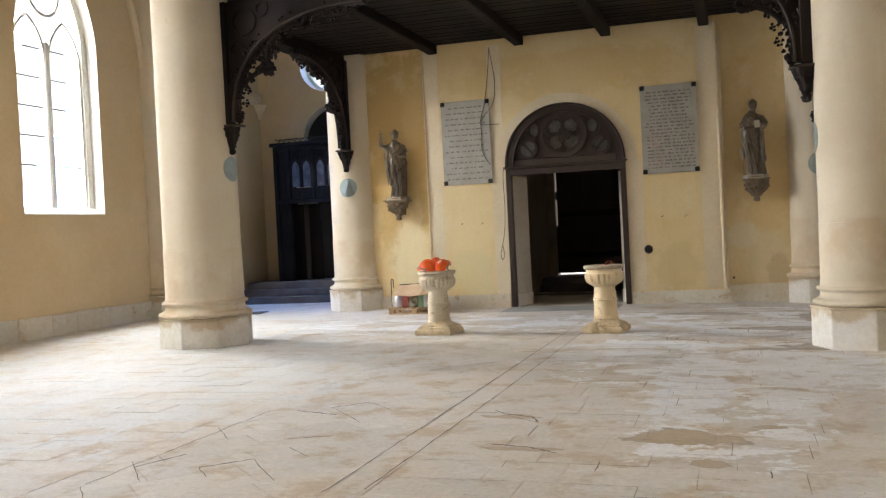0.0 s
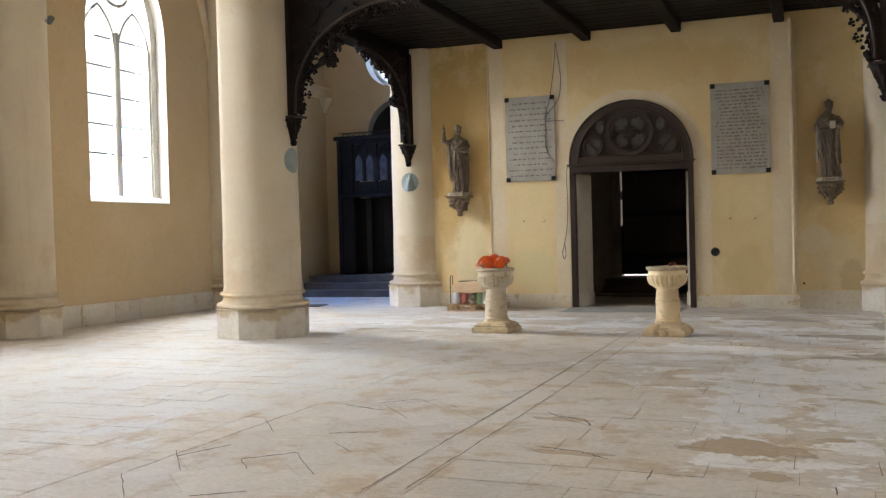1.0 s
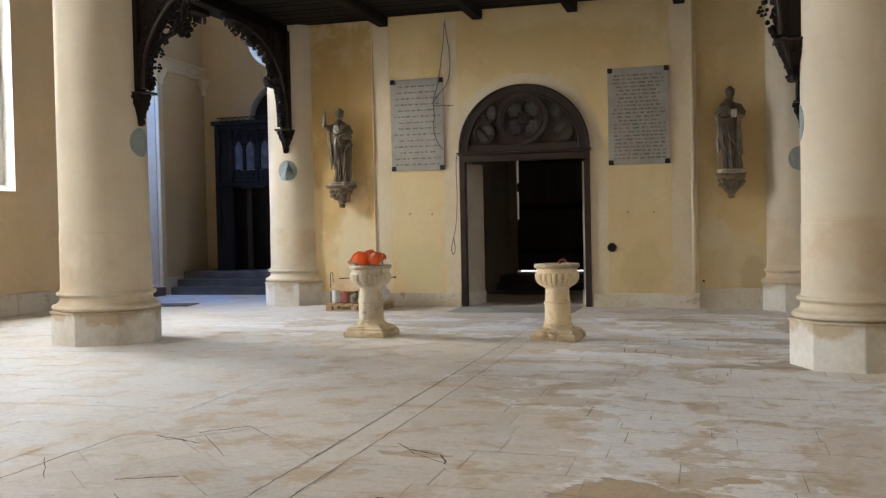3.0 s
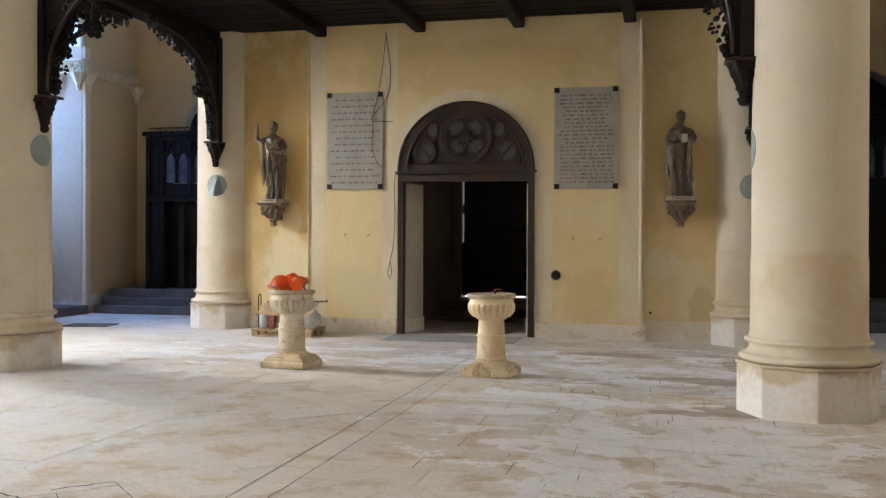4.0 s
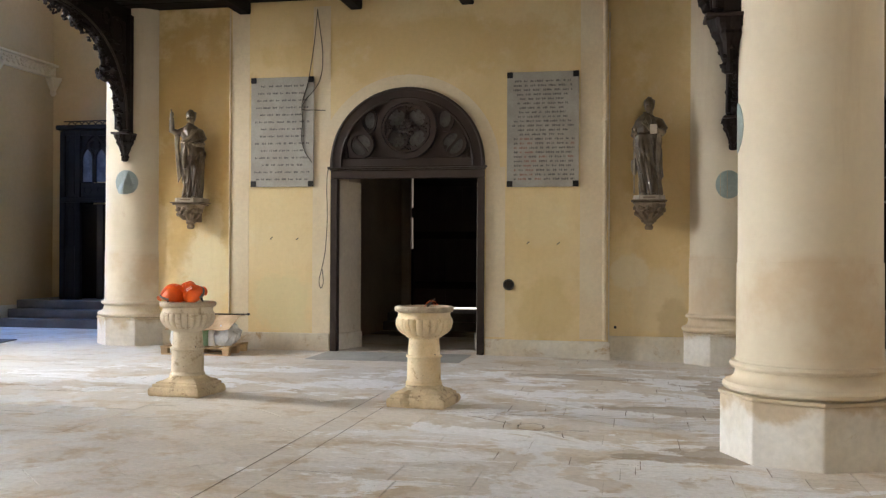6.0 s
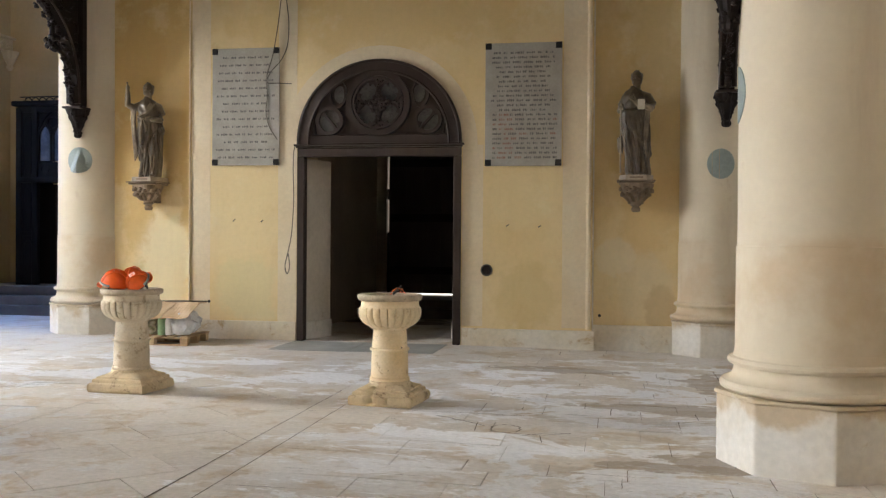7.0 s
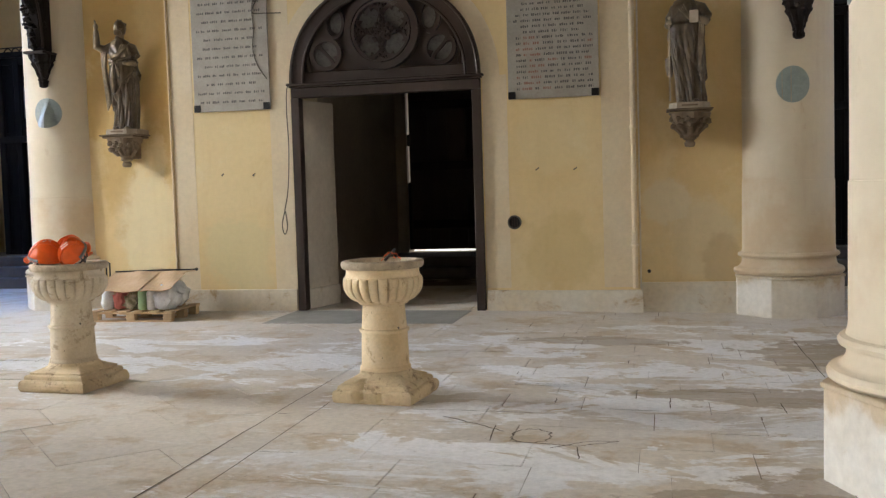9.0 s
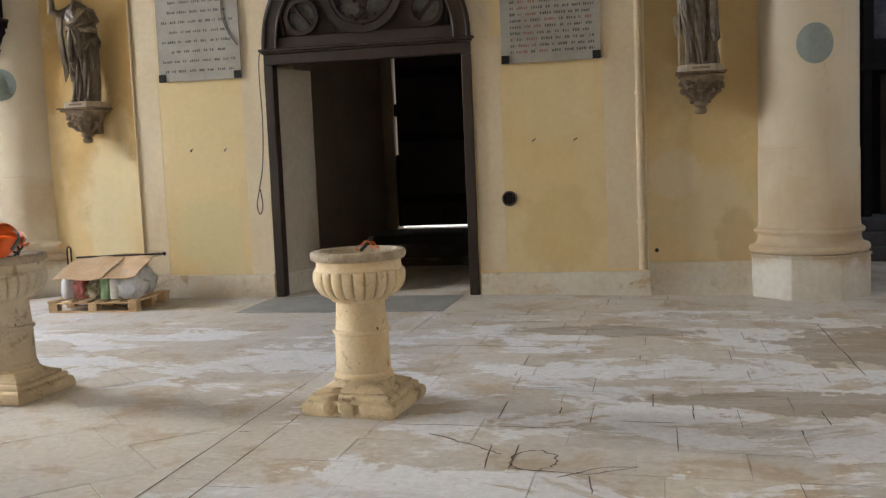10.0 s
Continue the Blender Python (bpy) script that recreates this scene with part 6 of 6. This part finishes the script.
    # an unseen board is added to close the passage behind, so that it stays dark
    setting("wall_" + porch_name, boxed(cx - 1.1, cx + 1.1, 24.9, 24.98, 0.5, 5.45), OAK, "unseen dark board that keeps the porch passage dark", "wall")


PORCHGLASS = surface("dull_blue_glass", (0.05, 0.06, 0.09), (0.10, 0.11, 0.15), (0.03, 0.035, 0.05), 5, 40, 0.25, 0.1, 0.002)
aisle_end(-10.85, 1, 0.0, "stone_steps", "oak_porch")
aisle_end(3.5, -1, -0.05, "stone_steps", "oak_porch_far")


def frieze(x, y0, y1, z, s, name, turn=0):
    ob = thing(name, pose(x, y0, z, 0, 0, turn), "carved pale stone frieze with scrolls", "frieze", "capital friezes")
    L = y1 - y0
    part("upper_moulding", boxed(min(0, s * 0.15), max(0, s * 0.15), 0, L, 0.25, 0.30, 0.015), BAND, ob)
    part("lower_moulding", boxed(min(0, s * 0.10), max(0, s * 0.10), 0, L, -0.02, 0.03, 0.01), BAND, ob)
    part("band", boxed(min(0, s * 0.06), max(0, s * 0.06), 0, L, 0.03, 0.25, 0.004), BAND, ob)
    bm = bmesh.new()
    i, y = 0, 0.12
    while y < L - 0.05:
        for j in range(7):
            blob(bm, (s * 0.075, y + 0.05 * math.cos(j * 1.3), 0.14 + 0.06 * math.sin(j * 1.3 + i)), 0.04, rough=0.8)
        y, i = y + 0.16, i + 1
    tagged(part("scrollwork", bm, BAND, ob), kind="stuff")
    for y in (0.12, L - 0.14):
        bm = bmesh.new()
        lathe(bm, [(0.03, -0.42), (0.07, -0.36), (0.06, -0.30), (0.11, -0.20), (0.17, -0.08), (0.20, -0.02)], 20, s * 0.08, y, lambda a, r, z: r * (1 + 0.12 * math.cos(6 * a)))
        part("corbel", bm, BAND, ob)


frieze(-13.3, 21.86, 24.2, 5.5, 1, "stone_frieze")
frieze(5.9, 21.86, 24.2, 5.5, -1, "stone_frieze")
frieze(-13.2, 21.834, 22.72, 5.5, -1, "stone_frieze", 90)
ob = new("chapel_step", mesh_of(boxed(-15.3, -13.12, 19.48, 21.84, -0.02, 0.2, 0.015), STEP))
tagged(ob, "dark stone step into the side chapel", "step", "", "structure")
ob = new("floor_mat", mesh_of(boxed(-0.45, 0.45, -0.32, 0.32, 0, 0.018, 0.004), STEP))
ob.matrix_basis = pose(-11.3, 19.1, 0.002, 0, 0, 10)
tagged(ob, "thin dark board lying on the aisle floor", "board")


# ---- paving, piece by piece ----
def rows_of_slabs():
    """Strips that run with the nave, each laid in courses across it."""
    rnd = random.Random(11)
    strips = [(-13.3, -10.9, 0), (-10.9, -8.2, 0), (-8.2, -5.15, 0), (-5.15, -4.85, 1), (-4.85, -3.04, 2), (-3.04, -2.77, 1), (-2.77, 1.3, 0), (1.3, 3.6, 0), (3.6, 5.9, 0)]
    for xa, xb, narrow in strips:
        if narrow == 2:
            continue
        y = -8.9 + rnd.uniform(0, 0.3)
        while y < 22.0:
            d = rnd.uniform(1.3, 2.2) if narrow else rnd.choice((0.33, 0.38, 0.42, 0.50))
            x = xa
            while x < xb - 1e-6:
                w = xb - xa if narrow else rnd.uniform(0.5, 0.95)
                if xb - x - w < 0.35:
                    w = xb - x
                yield x, x + w, y, y + d, rnd
                x += w
            y += d


unit = []
for seed in range(6):
    rnd = random.Random(seed)
    bm = bmesh.new()
    box(bm, -0.5, 0.5, -0.5, 0.5, -0.02, 0.0, 0.0)
    top = max(bm.faces, key=lambda f: f.calc_center_median().z)
    inner = bmesh.ops.inset_region(bm, faces=[top], thickness=0.010)
    for v in top.verts:
        v.co.z += 0.0035
        v.co.x += rnd.uniform(-0.003, 0.003)
        v.co.y += rnd.uniform(-0.003, 0.003)
    unit.append(mesh_of(bm, SLAB))

def clipped(poly, axis, limit, keep_above):
    """A polygon cut off at a line across x or y."""
    out = []
    for p, q in zip(poly, poly[1:] + poly[:1]):
        a, b = (p[axis] - limit) * keep_above, (q[axis] - limit) * keep_above
        if a >= 0:
            out.append(p)
        if a * b < 0:
            t = a / (a - b)
            out.append((p[0] + (q[0] - p[0]) * t, p[1] + (q[1] - p[1]) * t))
    return out


def diagonal_slabs(xa, xb):
    """The middle strip: slabs laid at 45 degrees between two straight borders."""
    rnd = random.Random(31)
    c = math.sqrt(0.5)
    for j in range(-24, 34):
        v0, u = j * 0.56, -16 + rnd.uniform(0, 0.5)
        while u < 17:
            w = rnd.uniform(0.55, 0.95)
            poly = [((p - q) * c, (p + q) * c) for p, q in ((u + 0.002, v0 + 0.002), (u + w - 0.002, v0 + 0.002), (u + w - 0.002, v0 + 0.558), (u + 0.002, v0 + 0.558))]
            u += w
            for axis, limit, up in ((0, xa + 0.002, 1), (0, xb - 0.002, -1), (1, -8.9, 1), (1, 22.0, -1)):
                poly = clipped(poly, axis, limit, up) if poly else poly
            if len(poly) > 2:
                yield poly, rnd


far = bmesh.new()
near = 0
for poly, rnd in diagonal_slabs(-4.85, -3.04):
    lift = rnd.uniform(-0.0020, 0.0015)
    mx, my = sum(p[0] for p in poly) / len(poly), sum(p[1] for p in poly) / len(poly)
    single = 4.6 < my < 13.6
    bm = bmesh.new() if single else far
    rings = [[bm.verts.new((mx + (x - mx) * k, my + (y - my) * k, z + lift)) for x, y in poly] for k, z in ((1, -0.02), (1, -0.0004), (0.99, 0.001))]
    n = len(poly)
    for p, q in zip(rings, rings[1:]):
        for i in range(n):
            bm.faces.new((p[i], p[(i + 1) % n], q[(i + 1) % n], q[i]))
    bm.faces.new(rings[-1])
    if single:
        near += 1
        part("paving_slab", bm, SLAB, floor)
for x0, x1, y0, y1, rnd in rows_of_slabs():
    gap = rnd.choice((0.001, 0.0015, 0.002, 0.003, 0.005))
    lift = rnd.uniform(-0.0020, 0.0015)
    if -4.9 < x0 and x1 < 1.35 and 5.0 < y0 < 13.6 and near < 300:
        near += 1
        ob = new("paving_slab", unit[near % 6])
        ob.parent = floor
        ob.matrix_basis = Matrix.LocRotScale(((x0 + x1) / 2, (y0 + y1) / 2, ground_height((x0 + x1) / 2) + lift - 0.0025), (Euler((0, math.atan2(ground_height(x0) - ground_height(x1), x1 - x0), 0))), (x1 - x0 - 2 * gap, y1 - y0 - 2 * gap, 1))
    else:
        e = gap + 0.006
        ring_ = [[far.verts.new((x, y, ground_height(x) + z + lift)) for x, y in ((x0 + k, y0 + k), (x1 - k, y0 + k), (x1 - k, y1 - k), (x0 + k, y1 - k))] for k, z in ((gap, -0.012), (gap, -0.0003), (e, 0.001))]
        for p, q in zip(ring_, ring_[1:]):
            for i in range(4):
                far.faces.new((p[i], p[(i + 1) % 4], q[(i + 1) % 4], q[i]))
        far.faces.new(ring_[-1])
tagged(part("paving", far, SLAB, floor, "worn limestone slabs of the far floor"), kind="stuff")


def crack(pts, w):
    bm = bmesh.new()
    rnd = random.Random(len(pts))
    left, right = [], []
    for i, (x, y) in enumerate(pts):
        a, b = pts[max(i - 1, 0)], pts[min(i + 1, len(pts) - 1)]
        d = Vector((b[0] - a[0], b[1] - a[1])).normalized()
        k = w * rnd.uniform(0.4, 1.2)
        left.append(bm.verts.new((x - d.y * k, y + d.x * k, ground_height(x) + 0.0045)))
        right.append(bm.verts.new((x + d.y * k, y - d.x * k, ground_height(x) + 0.0045)))
    for i in range(len(pts) - 1):
        bm.faces.new((left[i], right[i], right[i + 1], left[i + 1]))
    part("crack", bm, CRACK, floor, "dark open crack")


CRACK = plain("crack_dirt", (0.10, 0.075, 0.055), 0.95)
wob = random.Random(4)


def wander(pts, n=6, amount=0.006):
    out = []
    for a, b in zip(pts, pts[1:]):
        out += [(a[0] + (b[0] - a[0]) * i / n + wob.uniform(-amount, amount), a[1] + (b[1] - a[1]) * i / n + wob.uniform(-amount, amount)) for i in range(n)]
    return out + [pts[-1]]


crack(wander([(-1.20 + 0.13 * math.cos(a * 0.7), 13.05 + 0.17 * math.sin(a * 0.7)) for a in range(10)], 4, 0.014), 0.006)
crack(wander([(-1.85, 13.45), (-1.55, 13.25), (-1.38, 13.12)]), 0.007)
crack(wander([(-1.05, 12.80), (-0.85, 12.98), (-0.66, 13.02)]), 0.006)
crack(wander([(-2.80, 5.0), (-2.79, 6.6), (-2.775, 8.4)], 14, 0.007), 0.0055)
crack(wander([(-3.06, 4.9), (-3.05, 6.6), (-3.045, 7.8)], 14, 0.007), 0.0055)
crack(wander([(-2.772, 8.4), (-2.77, 11.0), (-2.768, 13.7)], 14, 0.003), 0.0042)
crack(wander([(-3.042, 7.8), (-3.04, 11.0), (-3.035, 14.6)], 14, 0.003), 0.0048)
crack(wander([(-4.86, 4.9), (-4.84, 6.1), (-4.80, 7.6)], 14, 0.012), 0.0055)
for pts in ([(-4.81, 5.39), (-4.63, 5.83)], [(-4.28, 5.43), (-3.99, 5.72)], [(-4.53, 7.62), (-4.04, 7.43)], [(-4.25, 7.77), (-3.96, 8.06)], [(-4.08, 6.40), (-3.70, 6.55)],
            [(-4.04, 4.47), (-3.76, 4.68)], [(-2.45, 7.52), (-2.2, 7.40), (-2.1, 7.17)], [(-2.29, 6.34), (-2.0, 6.28), (-1.75, 6.11)]):
    crack(wander(pts, 9, 0.009), 0.0105)
for pts in ([(-4.86, 4.85), (-4.43, 4.34)], [(-4.93, 5.55), (-4.5, 5.02)], [(-4.16, 7.70), (-3.68, 7.10)], [(-3.96, 8.06), (-3.58, 7.67)], [(-3.88, 6.11), (-3.60, 5.84)],
            [(-4.92, 6.82), (-4.54, 6.33)], [(-4.28, 5.43), (-4.07, 5.18)], [(-3.99, 5.72), (-3.51, 5.12)]):
    crack(wander(pts), 0.0042)
for pts in ([(-0.35, 14.28), (-0.35, 13.95)], [(0.41, 14.23), (0.41, 13.92)], [(-0.90, 12.84), (-0.87, 12.59)], [(-1.46, 13.26), (-1.43, 12.88)], [(0.84, 17.2), (0.85, 15.2)],
            [(-2.1, 13.62), (-1.1, 13.66)], [(-1.3, 12.90), (-0.9, 12.86), (-0.66, 13.02)], [(-2.59, 7.69), (-2.4, 7.42), (-2.1, 7.17)], [(-6.92, 6.48), (-6.24, 6.44)], [(-9.39, 9.57), (-8.9, 9.76)]):
    crack(wander(pts), 0.0055)


# open joints: broken lengths of dark joint between the slabs
bm = bmesh.new()
pick = random.Random(23)
for x0, x1, y0, y1, rnd in rows_of_slabs():
    if not (-9.5 < x0 < 1.2 and 3.5 < y0 < 17.6) or pick.random() > 0.26:
        continue
    for ax, ay, bx_, by_ in ((x0, y0, x1, y0), (x0, y0, x0, y1)):
        if pick.random() < 0.35:
            continue
        a, b = sorted((pick.random(), pick.random()))
        n = 5
        w = pick.uniform(0.0015, 0.004)
        prev = None
        for i in range(n + 1):
            t = a + (b - a) * i / n
            x, y = ax + (bx_ - ax) * t + pick.uniform(-0.004, 0.004), ay + (by_ - ay) * t + pick.uniform(-0.004, 0.004)
            k = w * (0.25 if i in (0, n) else pick.uniform(0.5, 1.4))
            h = ground_height(x) + 0.0042
            dx, dy = (0, k) if by_ == ay else (k, 0)
            pair = bm.verts.new((x - dx, y - dy, h)), bm.verts.new((x + dx, y + dy, h))
            if prev:
                bm.faces.new((prev[0], prev[1], pair[1], pair[0]))
            prev = pair
tagged(part("open_joint", bm, CRACK, floor, "dark broken lengths of open joint"), kind="stuff")
